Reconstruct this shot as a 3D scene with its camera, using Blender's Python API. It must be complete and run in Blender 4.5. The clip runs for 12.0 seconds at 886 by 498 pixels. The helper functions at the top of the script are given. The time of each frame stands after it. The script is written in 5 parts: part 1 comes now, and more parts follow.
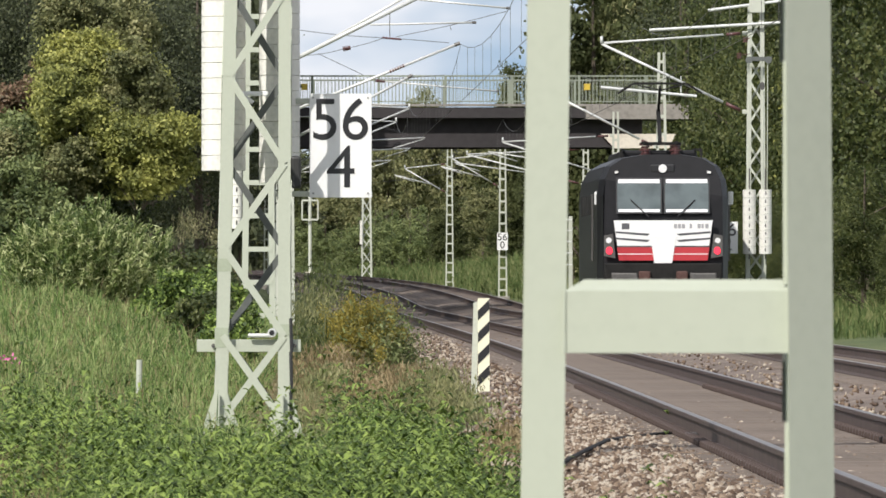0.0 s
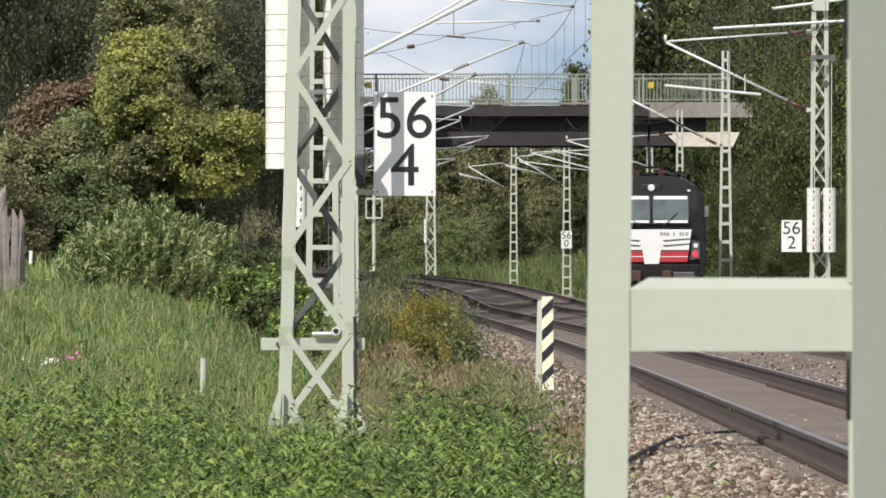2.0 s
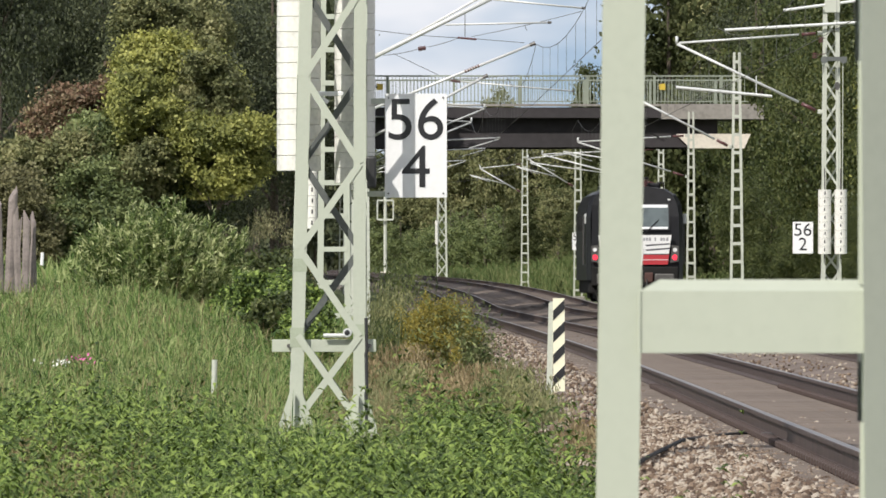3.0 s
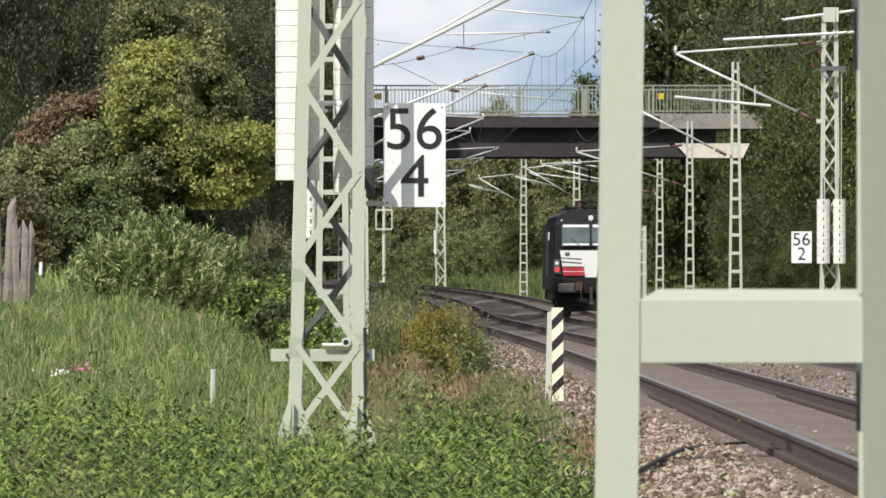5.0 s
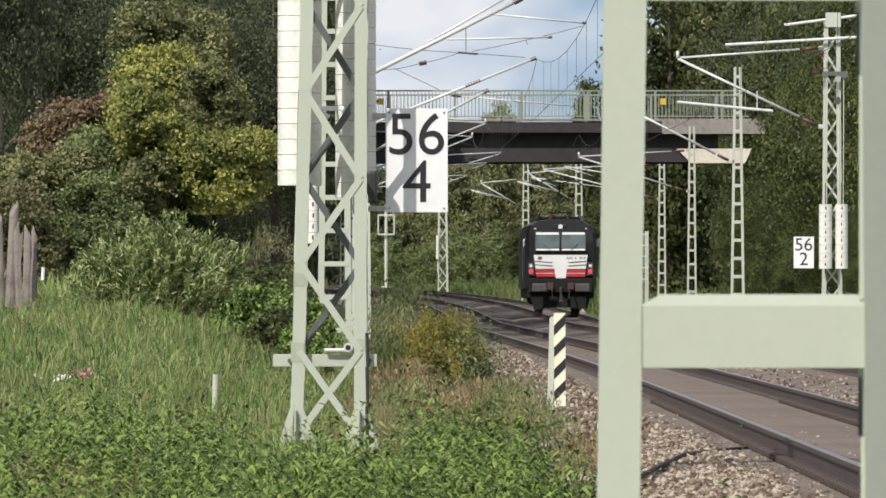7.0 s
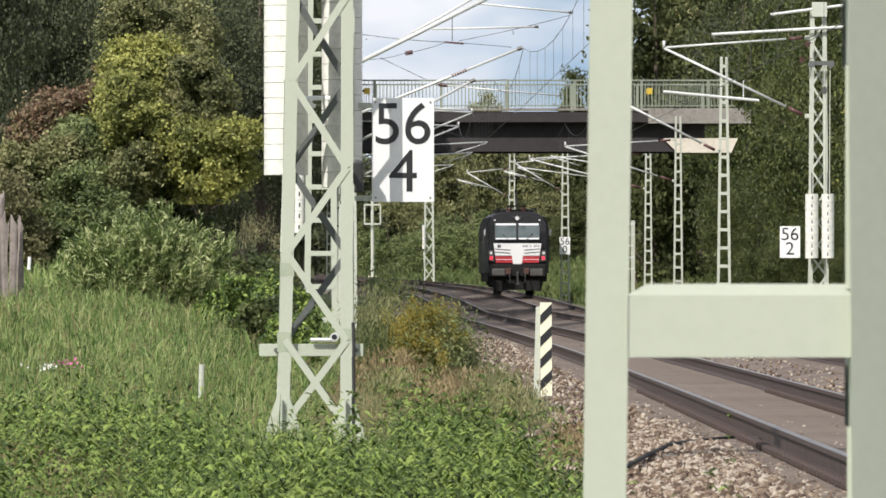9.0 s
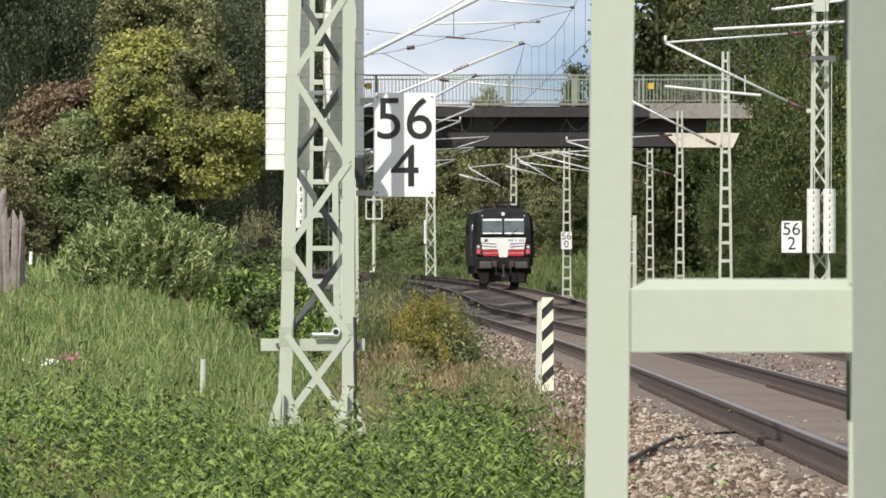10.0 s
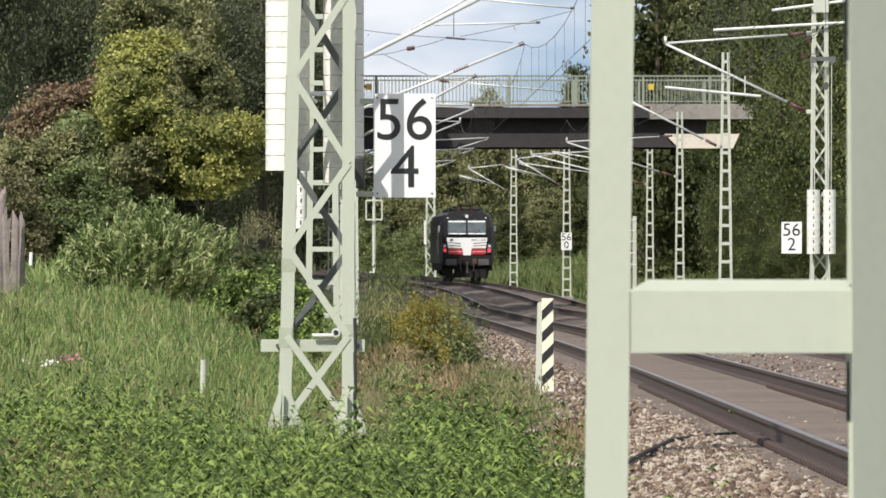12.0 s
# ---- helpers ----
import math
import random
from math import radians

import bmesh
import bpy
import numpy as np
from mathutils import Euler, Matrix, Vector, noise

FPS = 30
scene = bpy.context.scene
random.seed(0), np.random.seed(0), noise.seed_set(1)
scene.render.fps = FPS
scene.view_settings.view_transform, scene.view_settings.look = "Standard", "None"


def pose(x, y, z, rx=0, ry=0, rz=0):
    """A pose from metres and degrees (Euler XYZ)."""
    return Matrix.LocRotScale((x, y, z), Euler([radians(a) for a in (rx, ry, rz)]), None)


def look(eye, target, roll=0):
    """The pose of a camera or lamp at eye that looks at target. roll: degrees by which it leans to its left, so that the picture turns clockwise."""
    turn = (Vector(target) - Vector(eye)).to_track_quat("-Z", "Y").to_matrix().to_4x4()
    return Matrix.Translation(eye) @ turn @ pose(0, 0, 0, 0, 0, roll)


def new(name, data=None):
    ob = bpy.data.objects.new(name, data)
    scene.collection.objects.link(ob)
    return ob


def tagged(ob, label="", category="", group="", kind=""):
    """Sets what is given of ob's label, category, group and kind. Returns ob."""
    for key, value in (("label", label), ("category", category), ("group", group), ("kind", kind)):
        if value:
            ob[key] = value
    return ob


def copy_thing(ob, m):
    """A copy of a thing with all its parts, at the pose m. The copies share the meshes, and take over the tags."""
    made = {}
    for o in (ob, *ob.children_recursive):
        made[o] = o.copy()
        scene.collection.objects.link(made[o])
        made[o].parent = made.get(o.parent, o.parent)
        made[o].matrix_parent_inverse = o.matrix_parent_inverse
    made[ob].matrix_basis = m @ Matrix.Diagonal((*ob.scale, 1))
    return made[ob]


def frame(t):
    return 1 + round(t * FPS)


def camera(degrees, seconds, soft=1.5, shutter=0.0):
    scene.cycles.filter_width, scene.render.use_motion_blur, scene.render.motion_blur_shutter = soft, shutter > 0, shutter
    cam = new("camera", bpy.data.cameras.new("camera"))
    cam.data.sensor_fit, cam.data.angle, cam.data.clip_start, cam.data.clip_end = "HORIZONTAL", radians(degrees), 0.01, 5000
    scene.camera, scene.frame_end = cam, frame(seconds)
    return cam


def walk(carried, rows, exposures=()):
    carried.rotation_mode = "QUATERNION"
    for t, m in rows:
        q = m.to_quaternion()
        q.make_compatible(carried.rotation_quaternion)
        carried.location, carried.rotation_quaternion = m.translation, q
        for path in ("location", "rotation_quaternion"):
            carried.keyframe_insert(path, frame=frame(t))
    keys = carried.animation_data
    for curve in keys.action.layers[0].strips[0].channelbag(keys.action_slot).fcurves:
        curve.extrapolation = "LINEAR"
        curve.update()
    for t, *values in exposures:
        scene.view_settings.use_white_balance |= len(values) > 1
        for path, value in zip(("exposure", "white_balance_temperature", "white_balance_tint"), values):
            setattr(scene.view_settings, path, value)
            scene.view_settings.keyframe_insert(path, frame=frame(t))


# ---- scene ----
F = 24000.0                      # focal length in picture widths of 1568
EYE = (0.0, 0.0, 1.15)           # rail top of the near line is z = 0
cam = camera(math.degrees(2 * math.atan(784 / F)), 12.0, soft=1.6)
cam.data.dof.use_dof = True
cam.data.dof.focus_distance = 170.0
cam.data.dof.aperture_fstop = 75.0

# seconds, sideways and upward swing of the tripod head in units of 1/F
SWING = [(0.0, -113.3, 3.0), (0.1, -45.0, 3.0), (0.2, -4.0, 3.0), (0.3, 28.0, 2.0), (0.4, 32.0, 3.0), (0.5, 30.6, 3.0), (0.6, 18.0, 2.0), (0.7, 11.0, 0.0), (0.8, 4.0, -3.0), (1.0, -4.6, -6.1), (1.5, -3.1, -6.2), (2.0, 0.0, 0.0), (2.5, 7.7, 1.5), (3.0, 19.9, 3.0), (5.0, 17.6, 19.9), (5.5, 10.7, 29.1), (6.0, 15.3, 33.7), (6.5, 27.6, 31.3), (7.0, 21.4, 29.1), (7.5, 18.4, 27.6), (9.5, -6.1, 4.6), (10.0, 0.0, 1.5), (10.5, 0.0, 1.5), (11.0, 1.5, 6.1), (11.5, 0.0, 1.5), (12.0, 0.0, 3.0)]


def aim(side, up):
    return pose(*EYE, 90 + math.degrees((45 + up) / F), 0, math.degrees(side / F))


walk(cam, [(t, aim(s, u)) for t, s, u in SWING], [(0.0, 0.0), (1.0, 0.04), (2.0, -0.07), (3.0, -0.07), (5.0, -0.05), (6.5, -0.15), (7.5, -0.09), (9.5, 0.02), (12.0, 0.02)])

# ---- light ----
SUN_EL, SUN_AZ = radians(40), radians(33)      # height, and turn to the left of straight behind the lens
to_sun = Vector((-math.sin(SUN_AZ) * math.cos(SUN_EL), -math.cos(SUN_AZ) * math.cos(SUN_EL), math.sin(SUN_EL)))
world = bpy.data.worlds.new("sky")
scene.world = world
world.use_nodes = True
wn, wl = world.node_tree.nodes, world.node_tree.links
wn.clear()
sky = wn.new("ShaderNodeTexSky")
sky.sky_type, sky.sun_disc = "NISHITA", False
sky.sun_elevation = SUN_EL
sky.sun_rotation = math.atan2(to_sun.x, to_sun.y)
sky.air_density, sky.dust_density = 1.0, 1.5
back = wn.new("ShaderNodeBackground")
back.inputs[1].default_value = 0.12
wout = wn.new("ShaderNodeOutputWorld")
# soft white clouds over the blue
wtc = wn.new("ShaderNodeTexCoord")
wmap = wn.new("ShaderNodeMapping")
wmap.inputs["Scale"].default_value = (30, 30, 62)
wmap.inputs["Location"].default_value = (0.0, 0.0, 0.35)
wno = wn.new("ShaderNodeTexNoise")
wno.inputs["Scale"].default_value, wno.inputs["Detail"].default_value = 1.5, 3.5
wramp = wn.new("ShaderNodeValToRGB")
wramp.color_ramp.elements[0].position, wramp.color_ramp.elements[1].position = 0.34, 0.58
wmix = wn.new("ShaderNodeMix")
wmix.data_type = "RGBA"
wmix.inputs["B"].default_value = (7.6, 7.75, 8.2, 1)
wl.new(wtc.outputs["Generated"], wmap.inputs["Vector"])
wlift = wn.new("ShaderNodeVectorMath")
wlift.operation = "ADD"
wlift.inputs[1].default_value = (0, 0, 0.17)
wl.new(wtc.outputs["Generated"], wlift.inputs[0])
wl.new(wlift.outputs[0], sky.inputs["Vector"])
wl.new(wmap.outputs[0], wno.inputs["Vector"])
wl.new(wno.outputs[0], wramp.inputs[0])
wl.new(wramp.outputs[0], wmix.inputs["Factor"])
wl.new(sky.outputs[0], wmix.inputs["A"])
wl.new(wmix.outputs["Result"], back.inputs[0])
wl.new(back.outputs[0], wout.inputs[0])

sun = new("sun", bpy.data.lights.new("sun", "SUN"))
sun.data.energy, sun.data.angle, sun.data.color = 4.4, radians(0.55), (1.0, 0.955, 0.885)
sun.matrix_world = look(to_sun * 60, (0, 0, 0))


# ---- materials ----
def material(name, colors, rough=0.6, metal=0.0, grain=20.0, stain=1.5, bump=0.0, island=0.0, thin=0.0, spec=0.5, per_object=0.0):
    """Colours are mixed by noise at two scales; island varies separate pieces; thin lets light through leaves."""
    m = bpy.data.materials.new(name)
    m.use_nodes = True
    n, l = m.node_tree.nodes, m.node_tree.links
    b = n["Principled BSDF"]
    b.inputs["Roughness"].default_value, b.inputs["Metallic"].default_value = rough, metal
    b.inputs["Specular IOR Level"].default_value = spec
    tc = n.new("ShaderNodeTexCoord")
    n1, n2 = n.new("ShaderNodeTexNoise"), n.new("ShaderNodeTexNoise")
    n1.inputs["Scale"].default_value, n1.inputs["Detail"].default_value = grain, 5
    n2.inputs["Scale"].default_value, n2.inputs["Detail"].default_value = stain, 4
    l.new(tc.outputs["Object"], n1.inputs["Vector"])
    l.new(tc.outputs["Object"], n2.inputs["Vector"])
    add = n.new("ShaderNodeMath")
    add.operation = "ADD"
    l.new(n1.outputs[0], add.inputs[0])
    l.new(n2.outputs[0], add.inputs[1])
    last = add
    if island or per_object:
        src = n.new("ShaderNodeNewGeometry").outputs["Random Per Island"] if island else n.new("ShaderNodeObjectInfo").outputs["Random"]
        mm = n.new("ShaderNodeMath")
        mm.operation = "MULTIPLY_ADD"
        l.new(src, mm.inputs[0])
        mm.inputs[1].default_value = island or per_object
        l.new(last.outputs[0], mm.inputs[2])
        last = n.new("ShaderNodeMath")
        last.operation = "SUBTRACT"
        l.new(mm.outputs[0], last.inputs[0])
        last.inputs[1].default_value = (island or per_object) / 2
    ramp = n.new("ShaderNodeMapRange")
    ramp.inputs["From Min"].default_value, ramp.inputs["From Max"].default_value = 0.7, 1.3
    l.new(last.outputs[0], ramp.inputs["Value"])
    cr = n.new("ShaderNodeValToRGB")
    els = cr.color_ramp.elements
    while len(els) < len(colors):
        els.new(0.5)
    for i, c in enumerate(colors):
        els[i].position = i / max(1, len(colors) - 1)
        els[i].color = (*c, 1)
    l.new(ramp.outputs[0], cr.inputs[0])
    l.new(cr.outputs[0], b.inputs["Base Color"])
    if bump:
        bn = n.new("ShaderNodeBump")
        bn.inputs["Strength"].default_value, bn.inputs["Distance"].default_value = 0.6, bump
        l.new(add.outputs[0], bn.inputs["Height"])
        l.new(bn.outputs[0], b.inputs["Normal"])
    if thin:
        t = n.new("ShaderNodeBsdfTranslucent")
        l.new(cr.outputs[0], t.inputs["Color"])
        mx = n.new("ShaderNodeMixShader")
        mx.inputs[0].default_value = thin
        l.new(b.outputs[0], mx.inputs[1])
        l.new(t.outputs[0], mx.inputs[2])
        l.new(mx.outputs[0], n["Material Output"].inputs["Surface"])
    return m


def shade(c, k):
    return tuple(v * k for v in c)


def plain(name, c, rough=0.5, metal=0.0, var=0.18, **kw):
    return material(name, [shade(c, 1 - var), c, shade(c, 1 + var * 0.5)], rough, metal, **kw)


MAT = dict(
    mast=plain("pale_green_mast_paint", (0.45, 0.48, 0.395), 0.55, var=0.05, grain=40, stain=1.2, bump=0.0002),
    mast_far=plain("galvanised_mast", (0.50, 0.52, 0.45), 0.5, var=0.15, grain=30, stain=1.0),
    tube=plain("aluminium_tube", (0.66, 0.67, 0.66), 0.42, 0.2, var=0.12),
    wire=plain("copper_wire_weathered", (0.10, 0.10, 0.10), 0.5, 0.4),
    insul=plain("brown_red_insulator", (0.10, 0.04, 0.04), 0.35),
    weight=plain("whitewashed_concrete_weight", (0.74, 0.73, 0.68), 0.8, var=0.2, grain=25, stain=3, bump=0.003, per_object=0.15),
    white=plain("white_enamel", (0.82, 0.82, 0.82), 0.35, var=0.05),
    black=plain("black_enamel", (0.02, 0.02, 0.022), 0.4),
    yellow=plain("cream_yellow_reflective", (0.82, 0.79, 0.60), 0.4, var=0.06),
    concrete=plain("weathered_concrete", (0.27, 0.25, 0.225), 0.85, var=0.3, grain=6, stain=0.5, bump=0.004),
    lit_concrete=plain("sunlit_pale_concrete", (0.70, 0.64, 0.55), 0.85, var=0.2, grain=6, stain=0.5),
    girder=plain("dark_steel_girder", (0.035, 0.030, 0.032), 0.65, var=0.35, grain=3, stain=0.3),
    rail_side=plain("rusty_rail", (0.075, 0.052, 0.045), 0.7, 0.3, var=0.35, grain=40, stain=2),
    rail_top=plain("polished_rail_head", (0.22, 0.20, 0.19), 0.42, 0.8),
    sleeper=plain("weathered_sleeper", (0.145, 0.115, 0.094), 0.85, var=0.3, grain=25, stain=2, per_object=0.5, bump=0.004),
    bed=material("brown_ballast_bed", [(0.075, 0.055, 0.044), (0.15, 0.115, 0.092), (0.24, 0.19, 0.155)], 0.9, grain=9, stain=0.45, bump=0.03),
    stone=material("crushed_ballast_stone", [(0.085, 0.054, 0.036), (0.165, 0.112, 0.076), (0.225, 0.163, 0.115), (0.29, 0.225, 0.165), (0.43, 0.37, 0.30)], 0.85, grain=9, stain=0.6, island=0.9, bump=0.003),
    soil=material("grassy_soil", [(0.045, 0.065, 0.018), (0.09, 0.12, 0.035), (0.14, 0.13, 0.05)], 0.95, grain=3, stain=0.2, bump=0.03),
    grass=material("meadow_grass", [(0.055, 0.105, 0.027), (0.125, 0.205, 0.052), (0.20, 0.29, 0.083), (0.38, 0.43, 0.18)], 0.6, grain=1.6, stain=0.4, island=0.8, thin=0.35, spec=0.3),
    drygrass=material("dry_straw_grass", [(0.15, 0.118, 0.06), (0.27, 0.20, 0.108), (0.40, 0.325, 0.19)], 0.7, grain=2, stain=0.6, island=0.6, thin=0.3, spec=0.2),
    bank=material("dull_bank_grass", [(0.065, 0.10, 0.033), (0.12, 0.16, 0.055), (0.21, 0.22, 0.095)], 0.7, grain=1, stain=0.2, island=0.5, thin=0.3, spec=0.2),
    weed=material("grey_green_weed", [(0.12, 0.135, 0.055), (0.205, 0.22, 0.10), (0.31, 0.295, 0.16)], 0.7, grain=2, stain=0.6, island=0.6, thin=0.3, spec=0.2),
    gold=material("goldenrod_flower", [(0.17, 0.15, 0.035), (0.29, 0.24, 0.052), (0.41, 0.34, 0.088)], 0.7, grain=3, stain=0.9, island=0.7, thin=0.3, spec=0.2),
    nettle=material("nettle_leaf", [(0.042, 0.072, 0.018), (0.118, 0.18, 0.04), (0.28, 0.365, 0.09)], 0.55, grain=2.5, stain=0.7, island=0.9, thin=0.2, spec=0.25),
    leaf=material("green_leaf", [(0.036, 0.054, 0.018), (0.078, 0.10, 0.031), (0.165, 0.18, 0.062)], 0.55, grain=1.6, stain=0.4, island=0.45, thin=0.3, spec=0.35),
    leaf_dark=material("dark_leaf", [(0.034, 0.043, 0.023), (0.068, 0.082, 0.04), (0.14, 0.155, 0.08)], 0.55, grain=0.8, stain=0.22, island=0.6, thin=0.25, spec=0.3),
    # yellow, olive, brown, mid and red leaves: noise stands in for clump shading
    leaf_yellow=material("yellowing_leaf", [(0.12, 0.14, 0.045), (0.29, 0.305, 0.09), (0.55, 0.54, 0.17)], 0.55, grain=2.6, stain=0.9, island=0.4, thin=0.35, spec=0.3),
    leaf_olive=material("olive_leaf", [(0.085, 0.10, 0.042), (0.20, 0.21, 0.09), (0.38, 0.365, 0.18)], 0.6, grain=2.6, stain=0.9, island=0.4, thin=0.3, spec=0.3),
    # brownish leaves, their colour also darkened for shade within the shrubs
    leaf_brown=material("fading_shaded_brown_leaf", [(0.085, 0.085, 0.042), (0.175, 0.17, 0.083), (0.32, 0.295, 0.155)], 0.6, grain=2.6, stain=0.9, island=0.4, thin=0.3, spec=0.3),
    # far leaves, with tones drawn closer together to paint distance haze
    leaf_far=material("hazed_green_leaf", [(0.045, 0.058, 0.024), (0.085, 0.10, 0.038), (0.15, 0.162, 0.064)], 0.65, grain=0.7, stain=0.25, island=0.3, thin=0.35, spec=0.2),
    leaf_mid=material("fresh_green_leaf", [(0.075, 0.105, 0.042), (0.17, 0.21, 0.08), (0.32, 0.36, 0.15)], 0.55, grain=2.6, stain=0.8, island=0.4, thin=0.3, spec=0.35),
    leaf_red=material("reddening_leaf", [(0.13, 0.105, 0.06), (0.25, 0.15, 0.10), (0.32, 0.29, 0.155)], 0.55, grain=3.0, stain=0.9, island=0.6, thin=0.3, spec=0.3),
    leaf_silver=material("silvery_willow_leaf", [(0.065, 0.105, 0.026), (0.19, 0.25, 0.075), (0.54, 0.57, 0.29)], 0.5, grain=3.5, stain=0.9, island=0.8, thin=0.3, spec=0.35),
    bark=plain("grey_brown_bark", (0.10, 0.08, 0.06), 0.9, var=0.4, grain=14, stain=2, bump=0.02),
    wood=plain("weathered_fence_wood", (0.23, 0.195, 0.18), 0.85, var=0.4, grain=18, stain=3, bump=0.006),
    railing=plain("grey_green_railing_paint", (0.25, 0.28, 0.22), 0.55, var=0.15, grain=20, stain=2),
    mast_patch=plain("greener_touch_up_paint", (0.36, 0.40, 0.30), 0.6, var=0.12, grain=40, stain=3),
    loco=plain("black_loco_paint", (0.011, 0.011, 0.013), 0.42, var=0.3, grain=4, stain=0.8, spec=0.22),
    loco_white=plain("white_loco_paint", (0.80, 0.80, 0.80), 0.3, var=0.05),
    loco_red=plain("red_loco_paint", (0.46, 0.04, 0.05), 0.35, var=0.12),
    letter=plain("grey_lettering", (0.34, 0.34, 0.36), 0.4),
    loco_grey=plain("dark_grey_line", (0.10, 0.10, 0.11), 0.4),
    # glass colour raised to paint in the sky's reflection
    glass=plain("reflection_tinted_windscreen", (0.10, 0.125, 0.13), 0.06, var=0.35, spec=0.9, grain=2, stain=0.8),
    blind=plain("pale_sun_blind", (0.75, 0.76, 0.78), 0.5, var=0.05),
    under=plain("dirty_underframe", (0.013, 0.0125, 0.012), 0.75, var=0.4, grain=8, spec=0.3),
    steel=plain("worn_steel", (0.13, 0.125, 0.12), 0.5, 0.6, var=0.3),
    rust=plain("rusty_coupling", (0.075, 0.035, 0.028), 0.7, var=0.4, grain=12),
    # dark steel; on the mast's back bars this colour paints shade
    lace_dark=plain("dark_and_shaded_steel", (0.13, 0.14, 0.135), 0.6, 0.3, var=0.2),
    cable=plain("black_cable", (0.03, 0.03, 0.03), 0.5),
    plate=plain("yellow_plate_enamel", (0.62, 0.45, 0.06), 0.4, var=0.08),
    pink=plain("pink_petals", (0.55, 0.12, 0.30), 0.6),
)


def lamp_material(name, c, strength):
    m = bpy.data.materials.new(name)
    m.use_nodes = True
    b = m.node_tree.nodes["Principled BSDF"]
    b.inputs["Base Color"].default_value = (*c, 1)
    b.inputs["Emission Color"].default_value = (*c, 1)
    b.inputs["Emission Strength"].default_value = strength
    return m


MAT["tail"] = lamp_material("red_tail_lamp", (0.9, 0.03, 0.06), 1.1)
MAT["clear"] = plain("clear_lamp_lens", (0.75, 0.75, 0.75), 0.15)


# ---- mesh tools ----
def box(bm, x0, x1, y0, y1, z0, z1, bevel=0.0):
    vs = [bm.verts.new((x, y, z)) for z in (z0, z1) for y in (y0, y1) for x in (x0, x1)]
    for f in ((0, 2, 3, 1), (4, 5, 7, 6), (0, 1, 5, 4), (2, 6, 7, 3), (0, 4, 6, 2), (1, 3, 7, 5)):
        bm.faces.new([vs[i] for i in f])
    if bevel:
        es = list({e for v in vs for e in v.link_edges})
        bmesh.ops.bevel(bm, geom=es, offset=bevel, segments=2, affect="EDGES", profile=0.5)


def bar(bm, a, b, w, h=None, sides=4, up=(0, 0, 1), w2=None):
    """A straight bar from a to b: square (w by h) or round (w across)."""
    a, b = Vector(a), Vector(b)
    ax = (b - a).normalized()
    u = Vector(up)
    if abs(ax.dot(u)) > 0.98:
        u = Vector((0, 1, 0))
    s = ax.cross(u).normalized()
    u = s.cross(ax)
    h = w if h is None else h
    rings = []
    for p, k in ((a, 1.0), (b, 1.0 if w2 is None else w2 / w)):
        if sides == 4:
            rings.append([bm.verts.new(p + s * (i * w * k / 2) + u * (j * h * k / 2)) for i, j in ((-1, -1), (1, -1), (1, 1), (-1, 1))])
        else:
            rings.append([bm.verts.new(p + s * (math.cos(q) * w * k / 2) + u * (math.sin(q) * h * k / 2)) for q in (2 * math.pi * i / sides for i in range(sides))])
    for i in range(sides):
        j = (i + 1) % sides
        bm.faces.new((rings[0][i], rings[0][j], rings[1][j], rings[1][i]))
    bm.faces.new(rings[0][::-1])
    bm.faces.new(rings[1])


def prism(bm, pts, y0, y1):
    """Outline in x, z pushed from y0 to y1."""
    f = [bm.verts.new((x, y0, z)) for x, z in pts]
    g = [bm.verts.new((x, y1, z)) for x, z in pts]
    bm.faces.new(f)
    bm.faces.new(g[::-1])
    for i in range(len(pts)):
        j = (i + 1) % len(pts)
        bm.faces.new((f[j], f[i], g[i], g[j]))


def tube(bm, pts, w, sides=5):
    """A round line through the points, in one piece."""
    rings = []
    for i, p in enumerate(pts):
        a, b = Vector(pts[max(0, i - 1)]), Vector(pts[min(len(pts) - 1, i + 1)])
        ax = (b - a).normalized()
        s = ax.cross(Vector((0, 0, 1)) if abs(ax.z) < 0.9 else Vector((0, 1, 0))).normalized()
        u = s.cross(ax)
        rings.append([bm.verts.new(Vector(p) + s * (math.cos(q) * w / 2) + u * (math.sin(q) * w / 2)) for q in (2 * math.pi * j / sides for j in range(sides))])
    for r, t in zip(rings, rings[1:]):
        for i in range(sides):
            j = (i + 1) % sides
            bm.faces.new((r[i], r[j], t[j], t[i]))


def profile(bm, pts, a, b):
    """An outline in x, y drawn straight from the place a to the place b."""
    f = [bm.verts.new((a[0] + x, a[1] + y, a[2])) for x, y in pts]
    g = [bm.verts.new((b[0] + x, b[1] + y, b[2])) for x, y in pts]
    bm.faces.new(f[::-1])
    bm.faces.new(g)
    for i in range(len(pts)):
        j = (i + 1) % len(pts)
        bm.faces.new((f[i], f[j], g[j], g[i]))


def finish(bm, name, mat, smooth=False):
    bmesh.ops.recalc_face_normals(bm, faces=bm.faces)
    me = bpy.data.meshes.new(name)
    bm.to_mesh(me)
    bm.free()
    me.materials.append(mat)
    if smooth:
        me.polygons.foreach_set("use_smooth", [True] * len(me.polygons))
    return me


def part(name, bm, mat, parent, label="", smooth=False):
    ob = new(name, finish(bm, name, mat, smooth) if isinstance(bm, bmesh.types.BMesh) else bm)
    ob.parent = parent
    if label:
        ob["label"] = label
    return ob


def thing(name, m, label, category, group="", kind=""):
    ob = new(name)
    ob.empty_display_size = 0.2
    ob.matrix_world = m
    return tagged(ob, label, category, group, kind)


